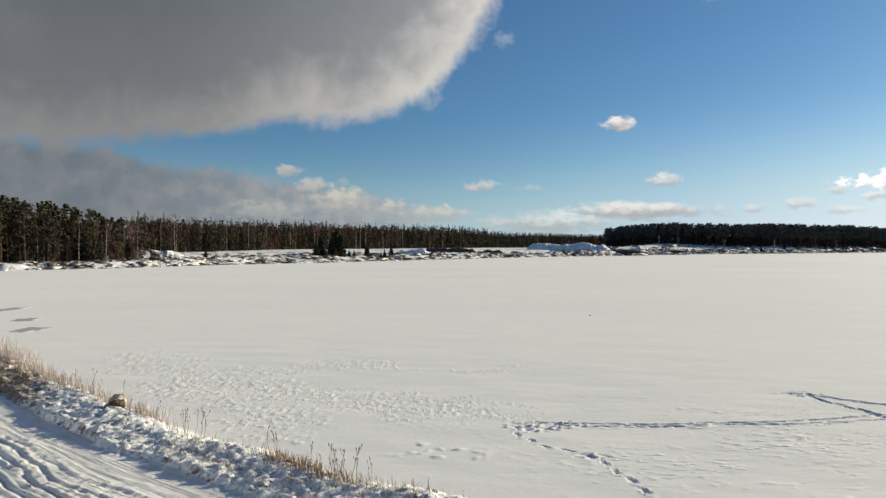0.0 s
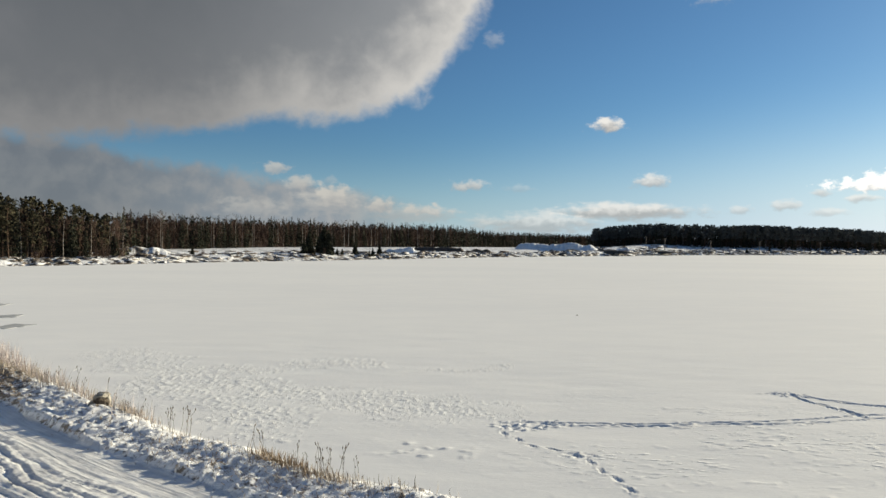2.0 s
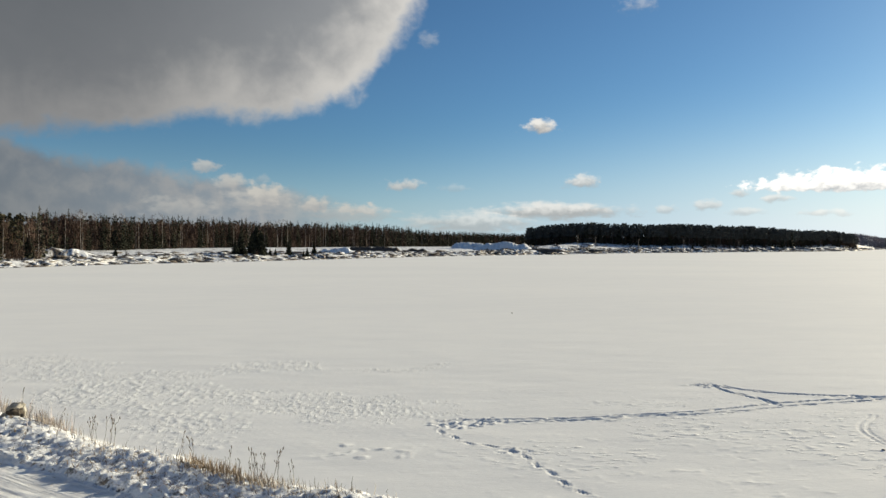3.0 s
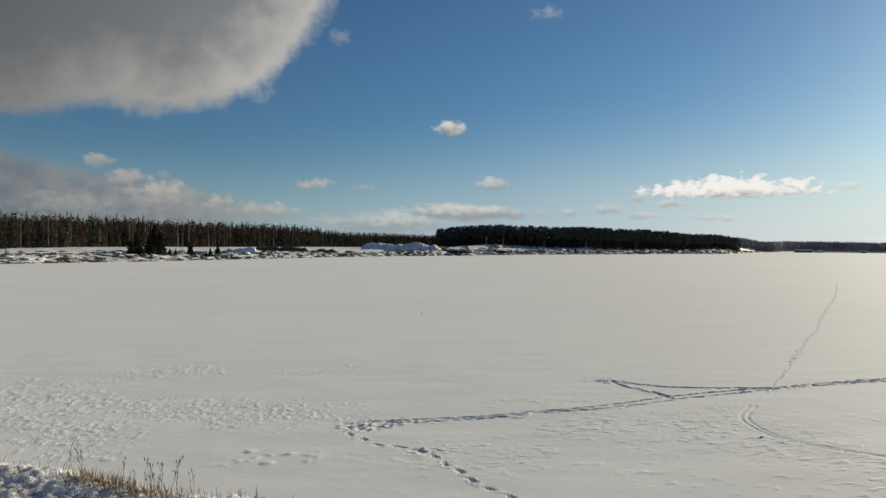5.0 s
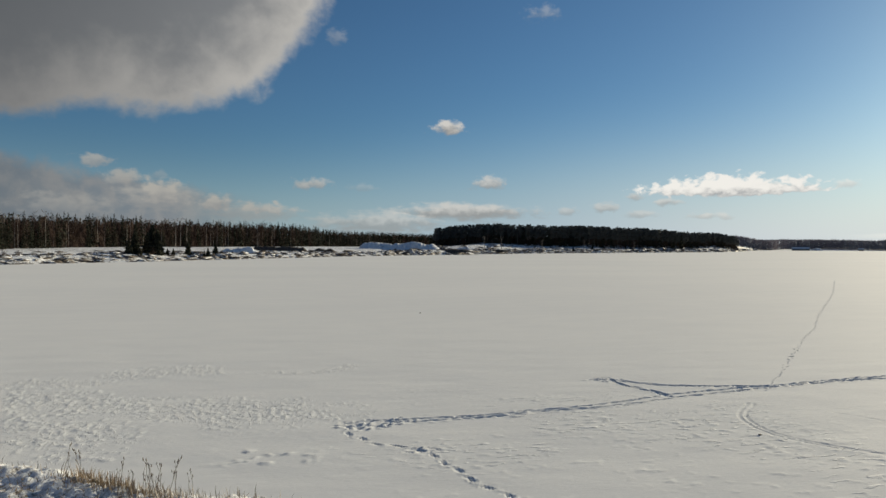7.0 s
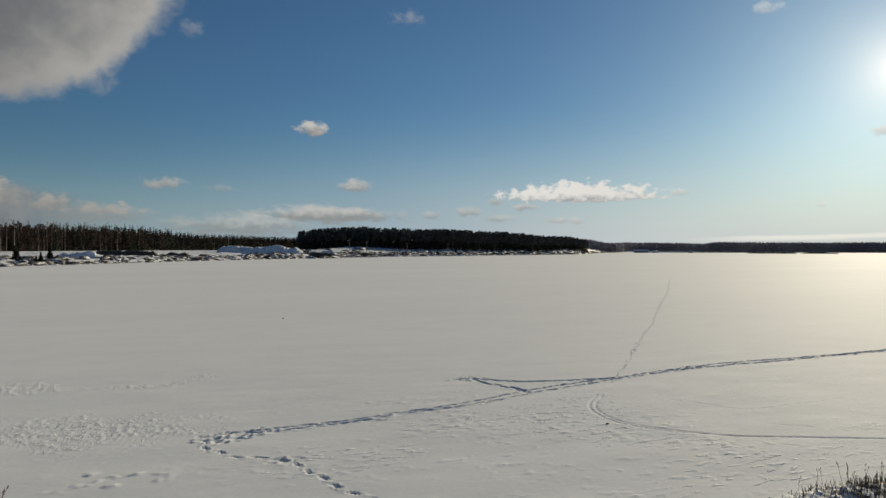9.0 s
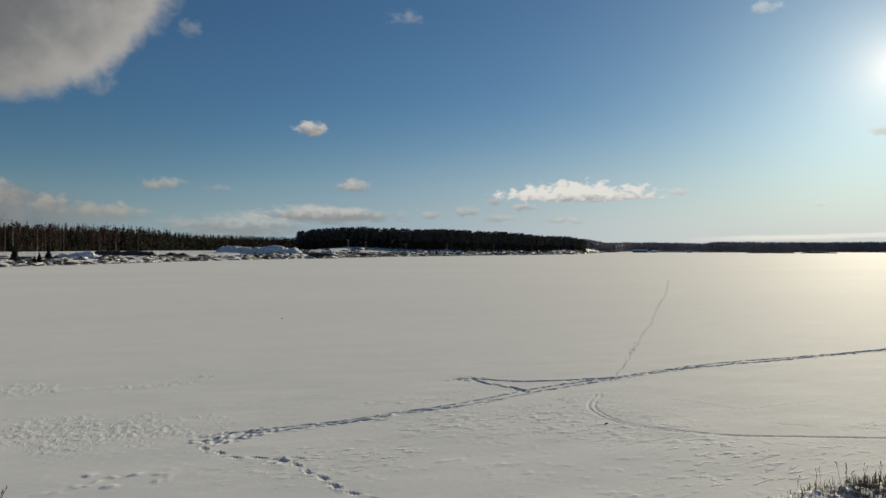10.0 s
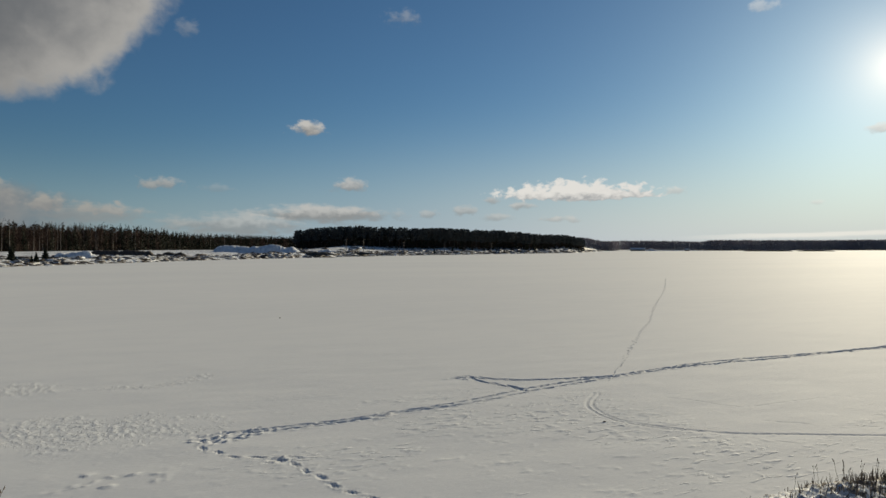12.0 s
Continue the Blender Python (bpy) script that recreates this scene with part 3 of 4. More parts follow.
# ---------------------------------------------------------------- trees
def tube(points, radii, sides=6):
    """Rings round a bent line: verts and quads as triangles."""
    verts, faces = [], []
    for k, (p, r) in enumerate(zip(points, radii)):
        for j in range(sides):
            t = 2 * math.pi * j / sides
            verts.append((p[0] + r * math.cos(t), p[1] + r * math.sin(t), p[2]))
        if k:
            for j in range(sides):
                a, b = (k - 1) * sides + j, (k - 1) * sides + (j + 1) % sides
                faces += [(a, b, b + sides), (a, b + sides, a + sides)]
    return np.array(verts), np.array(faces)


def tufts(rng, centres, sizes, droop=0.0):
    """A ragged flat tuft of two triangles, turned at random, at each centre."""
    n = len(centres)
    u = rng.normal(size=(n, 3))
    u[:, 2] *= 0.6
    u /= np.linalg.norm(u, axis=1)[:, None]
    v = np.cross(u, rng.normal(size=(n, 3)))
    v /= np.linalg.norm(v, axis=1)[:, None]
    c, s = np.asarray(centres), np.asarray(sizes)[:, None]
    k = 0.5 + rng.rand(4, n, 1)
    pts = np.stack([c + u * s * k[0], c + v * s * 0.7 * k[1], c - u * s * k[2], c - v * s * 0.7 * k[3]], 1)
    pts[:, :, 2] -= droop * np.linalg.norm(pts[:, :, :2], axis=2)
    f = np.arange(n)[:, None] * 4
    return pts.reshape(-1, 3), np.concatenate([f + (0, 1, 2), f + (0, 2, 3)]).astype(int)


def twig_spray(rng, starts, ends, wide):
    """Thin tapering slivers from starts to ends."""
    n = len(starts)
    side = np.cross(ends - starts, rng.normal(size=(n, 3)))
    side /= np.linalg.norm(side, axis=1)[:, None] + 1e-9
    pts = np.stack([starts - side * wide, starts + side * wide, ends], 1)
    return pts.reshape(-1, 3), np.arange(3 * n).reshape(n, 3)


def join(pieces):
    verts, faces, at = [], [], 0
    for v, f in pieces:
        verts.append(v)
        faces.append(np.asarray(f) + at)
        at += len(v)
    return np.concatenate(verts), np.concatenate(faces)


def trunk_of(rng, high, thick, sides=6):
    k = np.linspace(0, 1, 7)
    bend = np.cumsum(rng.normal(size=(7, 2)) * 0.012 * high, axis=0) * 0.35
    pts = np.column_stack([bend[:, 0], bend[:, 1], k * high])
    pts[0, :2] = 0
    pts[0, 2] = -0.6
    return pts, tube(pts, thick * (1 - 0.85 * k), sides)


def pine(rng, full, low=0.46):
    """A bare trunk under a broad ragged crown of tufted limbs."""
    high = 18.0
    pts, trunk = trunk_of(rng, high, 0.19, (3, 4, 6)[full])
    n, limbs = (24, 165, 680)[full], (6, 13, 30)[full]
    h = low + (0.98 - low) * rng.rand(limbs)
    t = rng.rand(limbs) * 6.28
    reach = 0.5 + 2.3 * np.sqrt(np.clip(1 - ((h - low - 0.2) / (0.82 - low)) ** 2, 0.02, 1)) * (0.6 + 0.4 * rng.rand(limbs))
    starts = np.column_stack([0 * h, 0 * h, h * high - 0.5])
    ends = np.column_stack([np.cos(t) * reach, np.sin(t) * reach, h * high + 0.25])
    wood = [trunk, twig_spray(rng, starts, ends, 0.06)]
    pick = rng.randint(0, limbs, n)
    at = starts[pick] + (ends - starts)[pick] * (0.3 + 0.75 * rng.rand(n, 1)) + rng.normal(size=(n, 3)) * (0.42, 0.42, 0.34)
    topping = rng.rand(n) < 0.12
    up = rng.rand(topping.sum(), 1)
    at[topping] = (0, 0, high * 0.88) + up * (0, 0, high * 0.12) + rng.normal(size=(topping.sum(), 3)) * (0.5, 0.5, 0.2) * (1.1 - up)
    crown = tufts(rng, at, (1.7, 0.46, 0.18)[full] + 0.22 * rng.rand(n))
    return join(wood), crown


def dark_pine(rng, full):
    """A younger pine, branched far down."""
    return pine(rng, full, 0.2)


def spruce(rng, full):
    """A narrow spire of drooping tiers."""
    high = 17.0
    pts, trunk = trunk_of(rng, high, 0.17, (3, 4, 6)[full])
    n = (26, 150, 640)[full]
    h = 1 - rng.rand(n) ** 0.62
    z = high * (0.05 + 0.95 * h)
    reach = (1 - h) ** 0.7 * (2.2 + 0.7 * rng.rand()) * (0.75 + 0.35 * np.sin(z * 4.0 + rng.rand() * 6)) * np.sqrt(rng.rand(n)) + 0.06
    t = rng.rand(n) * 2 * math.pi
    at = np.column_stack([np.cos(t) * reach, np.sin(t) * reach, z - reach * 0.3])
    crown = tufts(rng, at, ((1.6, 0.58, 0.30)[full] + 0.25 * rng.rand(n)) * (0.5 + 0.5 * (1 - h)), 0.18)
    tip = tube(np.array([(0, 0, high * 0.95), (0, 0, high * 1.02)]), (0.16, 0.01), 4)
    return trunk, join([crown, tip])


def birch(rng, full):
    """A pale trunk that runs up into a rounded haze of fine bare twigs."""
    high = 17.0
    pts, trunk = trunk_of(rng, high, 0.15, (3, 4, 6)[full])
    n = (8, 14, 26)[full]
    h = 0.38 + 0.58 * rng.rand(n)
    t = rng.rand(n) * 2 * math.pi
    reach = 0.4 + 2.0 * np.sqrt(np.clip(1 - ((h - 0.62) / 0.40) ** 2, 0.02, 1))
    starts = np.column_stack([0 * h, 0 * h, h * high - 1.0])
    ends = np.column_stack([np.cos(t) * reach, np.sin(t) * reach, h * high + 0.9 * rng.rand(n)])
    limbs = twig_spray(rng, starts, ends, 0.045)
    m = (4, 11, 20)[full]
    a = np.repeat(starts, m, 0) + np.repeat(ends - starts, m, 0) * (0.35 + 0.75 * rng.rand(n * m, 1))
    b = a + rng.normal(size=a.shape) * (0.55, 0.55, 0.35) + np.repeat(ends - starts, m, 0) * 0.18 + (0, 0, 0.3)
    return trunk, join([limbs, twig_spray(rng, a, b, (0.10, 0.045, 0.024)[full])])


def brush(rng, full):
    n = (14, 26, 60)[full]
    starts = np.column_stack([rng.normal(size=(n, 2)) * 0.7, np.full(n, -0.2)])
    ends = starts + np.column_stack([rng.normal(size=(n, 2)) * 1.0, 4.0 + 6.0 * rng.rand(n)])
    stems = twig_spray(rng, starts, ends, 0.05)
    a = starts + (ends - starts) * (0.4 + 0.5 * rng.rand(n, 1))
    return stems, twig_spray(rng, a, a + rng.normal(size=a.shape) * 0.8 + (0, 0, 0.9), 0.05)


def thicket(rng, full):
    """A dense clump of slender bare young trees with a rounded twiggy top."""
    high = 16.0
    n = (34, 130, 200)[full]
    k = rng.rand(n) ** 0.8
    wide = 1.9 * np.sqrt(np.clip(1 - ((k - 0.45) / 0.58) ** 2, 0.03, 1))
    t, q = rng.rand(n) * 6.28, np.sqrt(rng.rand(n))
    starts = np.column_stack([np.cos(t) * q * wide, np.sin(t) * q * wide, k * high * 0.86 - 0.3])
    ends = starts + np.column_stack([rng.normal(size=(n, 2)) * 0.5, high * (0.07 + 0.09 * rng.rand(n))])
    stems = np.column_stack([rng.normal(size=(3, 2)) * 1.0, np.full(3, -0.5)])
    tops = stems + np.column_stack([rng.normal(size=(3, 2)) * 0.6, np.full(3, high * 0.68)])
    return twig_spray(rng, stems, tops, 0.10), twig_spray(rng, starts, ends, (0.40, 0.13, 0.09)[full])


KINDS = {
    "bare_belt": (thicket, HAZED_TWIGS, HAZED_TWIGS, "belt of bare trees with distance haze in their colour"),
    "thicket": (thicket, PINE_BARK, BRANCHES, "dense brown thicket of bare young trees"),
    "pine": (pine, PINE_BARK, VEILED_NEEDLES, "tall pine with a bare reddish trunk and high ragged crown"),
    "dark_pine": (dark_pine, PINE_BARK, OLIVE_NEEDLES, "broad dark pine with an olive-green crown"),
    "spruce": (spruce, PINE_BARK, SPRUCE_NEEDLES, "dark pointed spruce with drooping boughs"),
    "birch": (birch, BIRCH_BARK, BRANCHES, "leafless birch with a pale slender trunk"),
    "brush": (brush, TWIGS, TWIGS, "leafless brown shrub on the far shore"),
}


def forest(name, label, places, full=1, seed=5):
    """Many trees as one mesh. places: kind, x, y, z, scale. full: 2 rich, 1 plain, 0 for far woods."""
    rng = np.random.RandomState(seed)
    order = list(KINDS)
    stock = {k: [KINDS[k][0](rng, full) for _ in range(5)] for k in order}
    verts, faces, index, at = [], [], [], 0
    for kind, x, y, z, size in places:
        t = rng.rand() * 6.28
        turn = np.array(((math.cos(t), math.sin(t), 0), (-math.sin(t), math.cos(t), 0), (0, 0, 1)))
        for slot, (v, f) in enumerate(stock[kind][rng.randint(5)]):
            verts.append((v * size) @ turn + (x, y, z))
            faces.append(f + at)
            index.append(np.full(len(f), order.index(kind) * 2 + slot))
            at += len(v)
    mats = [m for k in order for m in KINDS[k][1:3]]
    me = mesh_of(name, np.concatenate(verts), np.concatenate(faces), mats, np.concatenate(index))
    return tagged(new(name, me), label, "forest", kind="stuff")


def on_far(az, d):
    """A point of the far land, at azimuth az and d metres off."""
    z = float(far_height(np.array(az), np.array(d - shore(az))))
    return d * math.sin(radians(az)), d * math.cos(radians(az)), z


def choose(rng, shares):
    return list(shares)[int(np.searchsorted(np.cumsum(list(shares.values())), rng.rand() * 0.9999))]


# fronts of the woods: azimuth, distance
LEFT_FRONT = ((-46, -35, -27, -25, -20, -11, -4, 2, 8, 12, 16), (212, 222, 232, 300, 325, 420, 510, 610, 800, 980, 1050))
RISE_FRONT = ((14.3, 18, 24, 30, 35, 39.5), (610, 600, 630, 700, 800, 965))
FAR_FRONT = ((15, 30, 40, 42, 43.5, 45, 49, 50.5, 52, 58, 70), (1500, 1700, 1290, 1330, 1470, 1490, 1560, 1590, 1625, 1975, 2330))


# height of the stands in metres, by azimuth
LEFT_TALL = ((-46, -34.6, -31, -27.5, -26.4, -25.2, -20.9, -14, -4.2, 0.8, 3.3, 4.8, 5.8, 10.8, 16), (18.8, 19.5, 17.9, 15.0, 14.2, 18.6, 17.4, 19.0, 20.9, 22.1, 21.2, 19.5, 18.8, 20.2, 21.5))
RISE_TALL = ((14.2, 14.9, 17, 20, 24.4, 28.5, 32.2, 34.6, 38, 39.7), (17.4, 18.3, 18.4, 18.3, 18.8, 20.1, 20.1, 19.2, 17.3, 16.7))
FAR_TALL = ((15, 30, 40, 41, 44.8, 49, 50, 54, 62, 70), (19, 20, 20, 19.5, 20.5, 20.0, 24.5, 25.5, 29.5, 34))


def wood_places(front, step, depth, shares, tall, seed, skip=0.0, vary=0.3, top=1.0):
    """Trees set row behind row from a front. tall: the stand's height; top: the share of it that these trees reach."""
    rng = np.random.RandomState(seed)
    out = []
    az = front[0][0]
    while az < front[0][-1]:
        d0 = float(np.interp(az, *front))
        near = math.degrees(step / d0)
        back = skip
        while back < depth:
            a = az + rng.normal() * near * 0.6
            d = d0 + back + rng.normal() * step * 0.3
            x, y, z = on_far(a, d)
            out.append((choose(rng, shares), x, y, z - 0.2, top * float(np.interp(a, *tall)) / 17.3 * (1.03 - vary * rng.rand())))
            back += step * (0.8 + 0.5 * rng.rand())
        az += near
    return out


mixed = {"dark_pine": 0.38, "spruce": 0.17, "birch": 0.17, "thicket": 0.28}
dense = {"pine": 0.84, "spruce": 0.12, "birch": 0.04}
bare = {"spruce": 0.25, "birch": 0.15, "thicket": 0.60}
conifers = {"spruce": 0.72, "birch": 0.10, "thicket": 0.18}
deep = {"spruce": 0.4, "thicket": 0.6}
NEAR_EDGE = ((-46, -35, -27, -25.6), (212, 222, 232, 240))
LEFT_EDGE = ((-25.5, -25, -20, -11, -4, -1), (285, 300, 325, 420, 510, 555))
FAR_EDGE = ((-1, 2, 8, 12, 16), (555, 610, 800, 980, 1050))
BACK_EDGE = ((-46, -35, -27, -25, -20, -11, -4, -1, 8, 16), (252, 262, 272, 335, 360, 455, 545, 590, 830, 1080))
forest("mixed_forest", "dark mixed forest of spruce, pine and bare birch", wood_places(NEAR_EDGE, 2.5, 30, mixed, LEFT_TALL, 11, 4.0))
forest("mixed_forest", "brown bare birch forest with scattered spruces", wood_places(LEFT_EDGE, 2.7, 30, bare, LEFT_TALL, 17, 5.0))
forest("mixed_forest", "receding edge of the dark spruce forest", wood_places(FAR_EDGE, 2.6, 16, conifers, LEFT_TALL, 18, 2.0, 0.22))
forest("forest_depth", "dark depth of the forest behind its edge", wood_places(BACK_EDGE, 2.6, 26, deep, LEFT_TALL, 19, 0.0, 0.14, 0.95), 0)
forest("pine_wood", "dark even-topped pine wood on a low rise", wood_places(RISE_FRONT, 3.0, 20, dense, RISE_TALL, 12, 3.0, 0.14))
forest("forest_depth", "dark depth of the pine wood behind its edge", wood_places(RISE_FRONT, 2.4, 42, {"pine": 0.5, "spruce": 0.5}, RISE_TALL, 20, 26.0, 0.2, 0.86), 0)
forest("distant_forest", "distant belt of bare trees, haze put into their grey-violet", wood_places(FAR_FRONT, 2.8, 20, {"bare_belt": 1.0}, FAR_TALL, 13, 0.0, 0.10, 1.15), 0)

low_growth = {"brush": 0.40, "spruce": 0.20, "thicket": 0.40}
forest("undergrowth", "brown leafless undergrowth and young spruces at the forest edge", wood_places(LEFT_FRONT, 3.6, 12, low_growth, LEFT_TALL, 14, 2.0, 0.5, 0.55))
forest("undergrowth", "dark young conifers under the pine wood", wood_places(RISE_FRONT, 3.6, 6, {"brush": 0.3, "spruce": 0.7}, RISE_TALL, 15, 0.0, 0.5, 0.6), 0)
forest("undergrowth", "low growth along the far side of the lake, paled by painted haze", wood_places(FAR_FRONT, 3.0, 7, {"bare_belt": 1.0}, FAR_TALL, 16, 0.0, 0.3, 0.7), 0)


def rubble(name, label, lo, hi, count, depth, big, mat, seed):
    """Dumped lumps of frozen soil and snow, one beside the other, sunk into the far shore."""
    rng = np.random.RandomState(seed)
    rings, k = ((1.0, -0.12), (0.86, 0.38), (0.58, 0.80), (0.25, 1.0)), 9
    t = np.linspace(0, 2 * math.pi, k, endpoint=False)
    az = lo + (hi - lo) * rng.rand(count)
    w = 1.5 + depth * rng.rand(count) ** 1.6
    size = big * (0.35 + rng.rand(count) ** 2 * 1.1) * (shore(az) / 300) ** 0.45
    d = shore(az) + w
    z = far_height(az, w)
    cx, cy = d * np.sin(np.radians(az)), d * np.cos(np.radians(az))
    long, wide, high = size * (1.2 + 1.6 * rng.rand(count)), size * (0.5 + 0.5 * rng.rand(count)), size * (0.26 + 0.34 * rng.rand(count))
    turn = rng.normal(size=count) * 0.5 - np.radians(az)
    verts = []
    for out, up in rings:
        jit = 1 + 0.30 * rng.normal(size=(count, k))
        a, b = np.cos(t) * long[:, None] * out * jit, np.sin(t) * wide[:, None] * out * jit
        x = cx[:, None] + a * np.cos(turn)[:, None] - b * np.sin(turn)[:, None]
        y = cy[:, None] + a * np.sin(turn)[:, None] + b * np.cos(turn)[:, None]
        verts.append(np.stack([x, y, z[:, None] + high[:, None] * up * (1 + 0.25 * rng.normal(size=(count, k))) - 0.2], -1))
    flat = np.stack(verts, 1).reshape(count, -1, 3)
    one = []
    for r in range(3):
        for j in range(k):
            a, b = r * k + j, r * k + (j + 1) % k
            one += [(a, b, b + k), (a, b + k, a + k)]
    one += [(3 * k, 3 * k + j, 3 * k + j + 1) for j in range(1, k - 1)]
    faces = np.array(one)[None] + (np.arange(count) * flat.shape[1])[:, None, None]
    tagged(new(name, mesh_of(name, flat.reshape(-1, 3), faces.reshape(-1, 3), [mat], None, True)), label, "rubble", kind="stuff")


rubble("broken_ground", "snow-dusted lumps of dumped soil along the far shore", -42, 14, 2100, 42, 1.25, FAR_BANK, 35)
rubble("broken_ground", "low lumps of snow and soil below the pine wood", 12, 41, 700, 60, 1.5, FAR_BANK, 36)
rubble("broken_ground", "snowy broken ground rising to the pine wood", 13, 37, 420, 150, 1.7, FAR_BANK, 38)
rubble("soil_lumps", "dark lumps of bare soil at the edge of the ice", -44, 40, 650, 60, 1.2, SOIL_BANK, 37)


def tree_stock(kind, count, seed):
    """Full trees of one kind, each an empty at its foot with a trunk and a crown."""
    rng = np.random.RandomState(seed)
    made = []
    build, bark, leaf, label = KINDS[kind]
    for _ in range(count):
        wood, crown = build(rng, 2)
        root = tagged(new({"brush": "shrub", "young_spruce": "young_spruce"}.get(kind, kind + "_tree")), label, "tree" if kind != "brush" else "shrub", "trees along the forest edge")
        part("trunk" if kind != "brush" else "stems", mesh_of("trunk", *wood, [bark]), root)
        leafy = part("crown" if kind != "brush" else "twigs", mesh_of("crown", *crown, [leaf]), root)
        if kind == "brush":
            tagged(leafy, kind="stuff")
        made.append(root)
    return made


def young_spruce(rng, full):
    """A bushy young spruce, green down to the ground."""
    high = 10.0
    pts, trunk = trunk_of(rng, high, 0.13, 5)
    n = 1000
    h = 1 - rng.rand(n) ** 0.62
    z = high * (0.01 + 0.99 * h)
    t = rng.rand(n) * 2 * math.pi
    reach = (1 - h) ** 0.9 * 3.0 * (0.8 + 0.25 * np.sin(z * 5.0) + 0.15 * np.sin(3 * t)) * np.sqrt(rng.rand(n)) + 0.06
    at = np.column_stack([np.cos(t) * reach, np.sin(t) * reach, z - reach * 0.12])
    return trunk, tufts(rng, at, (0.55 + 0.3 * rng.rand(n)) * (0.4 + 0.6 * (1 - h)), 0.1)


KINDS["young_spruce"] = (young_spruce, PINE_BARK, SPRUCE_NEEDLES, "bushy young spruce green down to the snow")
STOCK = {k: tree_stock(k, 4, 20 + i) for i, k in enumerate(("pine", "dark_pine", "spruce", "birch", "brush", "young_spruce"))}
FRESH = {id(t) for trees in STOCK.values() for t in trees}


def plant(kind, x, y, z, size, rng):
    """Stands a tree up: the stock itself first, copies of it after that."""
    root = STOCK[kind][rng.randint(len(STOCK[kind]))]
    m = Matrix.LocRotScale((x, y, z), Euler((rng.normal() * 0.02, rng.normal() * 0.02, rng.rand() * 6.28)), None)
    if id(root) in FRESH:
        FRESH.discard(id(root))
    else:
        root = copy_thing(root, m)
    root.matrix_basis = m @ Matrix.Diagonal((size, size, size, 1))
    return root


def plant_edge(front, lo, hi, step, shares, tall, seed):
    rng = np.random.RandomState(seed)
    az = lo
    while az < hi:
        d = float(np.interp(az, *front)) + 5 * rng.rand()
        x, y, z = on_far(az, d)
        kind = choose(rng, shares)
        plant(kind, x, y, z - 0.3, float(np.interp(az, *tall)) / 17.3 * (0.72 + 0.3 * rng.rand()) * (0.7 if kind == "brush" else 1.0), rng)
        az += math.degrees(step * (0.6 + 0.8 * rng.rand()) / d)


plant_edge(LEFT_FRONT, -37, -27, 1.6, {"dark_pine": 0.35, "spruce": 0.15, "birch": 0.24, "brush": 0.26}, LEFT_TALL, 31)
plant_edge(LEFT_FRONT, -26.5, -2, 2.6, {"spruce": 0.44, "birch": 0.32, "brush": 0.24}, LEFT_TALL, 32)
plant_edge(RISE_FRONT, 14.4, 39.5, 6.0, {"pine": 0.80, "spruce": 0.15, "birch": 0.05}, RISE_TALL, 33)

# young conifers and shrubs on the broken ground before the forest: kind, azimuth, distance, size
grow = np.random.RandomState(8)
for kind, az, d, size in (
        ("young_spruce", -9.5, 282, 1.3), ("young_spruce", -9.15, 280, 1.1), ("young_spruce", -9.85, 279, 0.95), ("young_spruce", -8.75, 280, 0.42), ("young_spruce", -8.35, 283, 0.30), ("young_spruce", -7.9, 283, 0.3),
        ("young_spruce", -10.75, 276, 0.98), ("young_spruce", -11.2, 274, 0.65), ("young_spruce", -10.4, 273, 0.38), ("brush", -10.3, 274, 0.40), ("brush", -9.4, 277, 0.40), ("brush", -8.7, 281, 0.35),
        ("young_spruce", -6.75, 288, 0.62), ("young_spruce", -5.2, 292, 0.42), ("young_spruce", -4.6, 298, 0.6), ("young_spruce", -5.5, 290, 0.3), ("brush", -19.5, 262, 0.40), ("young_spruce", -20.3, 268, 0.4), ("brush", -18.6, 260, 0.35),
        ("young_spruce", -26.2, 240, 0.8), ("brush", -25.5, 236, 0.60), ("brush", -26.6, 233, 0.65), ("young_spruce", -25.9, 246, 0.6), ("brush", 17.0, 470, 0.60),
        ("brush", 19.5, 520, 0.50), ("young_spruce", 26.4, 600, 0.55), ("young_spruce", 28.0, 650, 0.5), ("young_spruce", 32.6, 690, 0.5), ("brush", 29.0, 660, 0.55), ("brush", 30.4, 690, 0.60), ("young_spruce", 12.6, 520, 0.4)):
    x, y, z = on_far(az, d)
    plant(kind, x, y, z - 0.25, size, grow)
for trees in STOCK.values():  # trees of the stock for which no place was found
    for tree in trees:
        if id(tree) in FRESH:
            for ob in (*tree.children_recursive, tree):
                bpy.data.objects.remove(ob)


# ---------------------------------------------------------------- heaps, poles and a shed on the far shore
def mound(name, label, category, az, d, length, width, height, mat, seed, flat=0.5, sink=0.6, kind=""):
    """A dumped heap, long side square to the line of sight: a rounded ridge with gullied flanks."""
    w = Waves(seed)
    u, v = np.meshgrid(np.linspace(-1, 1, 90), np.linspace(-1, 1, 34))
    body = (1 - smooth(np.abs(v), 0.12, 1.0)) * (1 - smooth(np.abs(u), flat, 1.0))
    body = body * (0.85 + 0.35 * w.sum(u * 3, v * 0.5 + 3, 3)) - 0.22 * np.abs(w.sum(u * length * 0.22, v * 1.2, 3, 0.6)) * smooth(body, 0.02, 0.35)
    x, y, z = on_far(az, d)
    t = radians(-az)
    px, py = u * length / 2 + w.sum(v * 4, u * 3, 2) * 0.6, v * width / 2
    verts = np.stack([px, py, body * height], -1).reshape(-1, 3)
    ob = new(name, mesh_of(name, verts, grid_faces(34, 90), [mat], None, True))
    ob.matrix_basis = Matrix.Translation((x, y, z - sink)) @ Matrix.Rotation(t, 4, "Z")
    return tagged(ob, label, category, kind=kind)


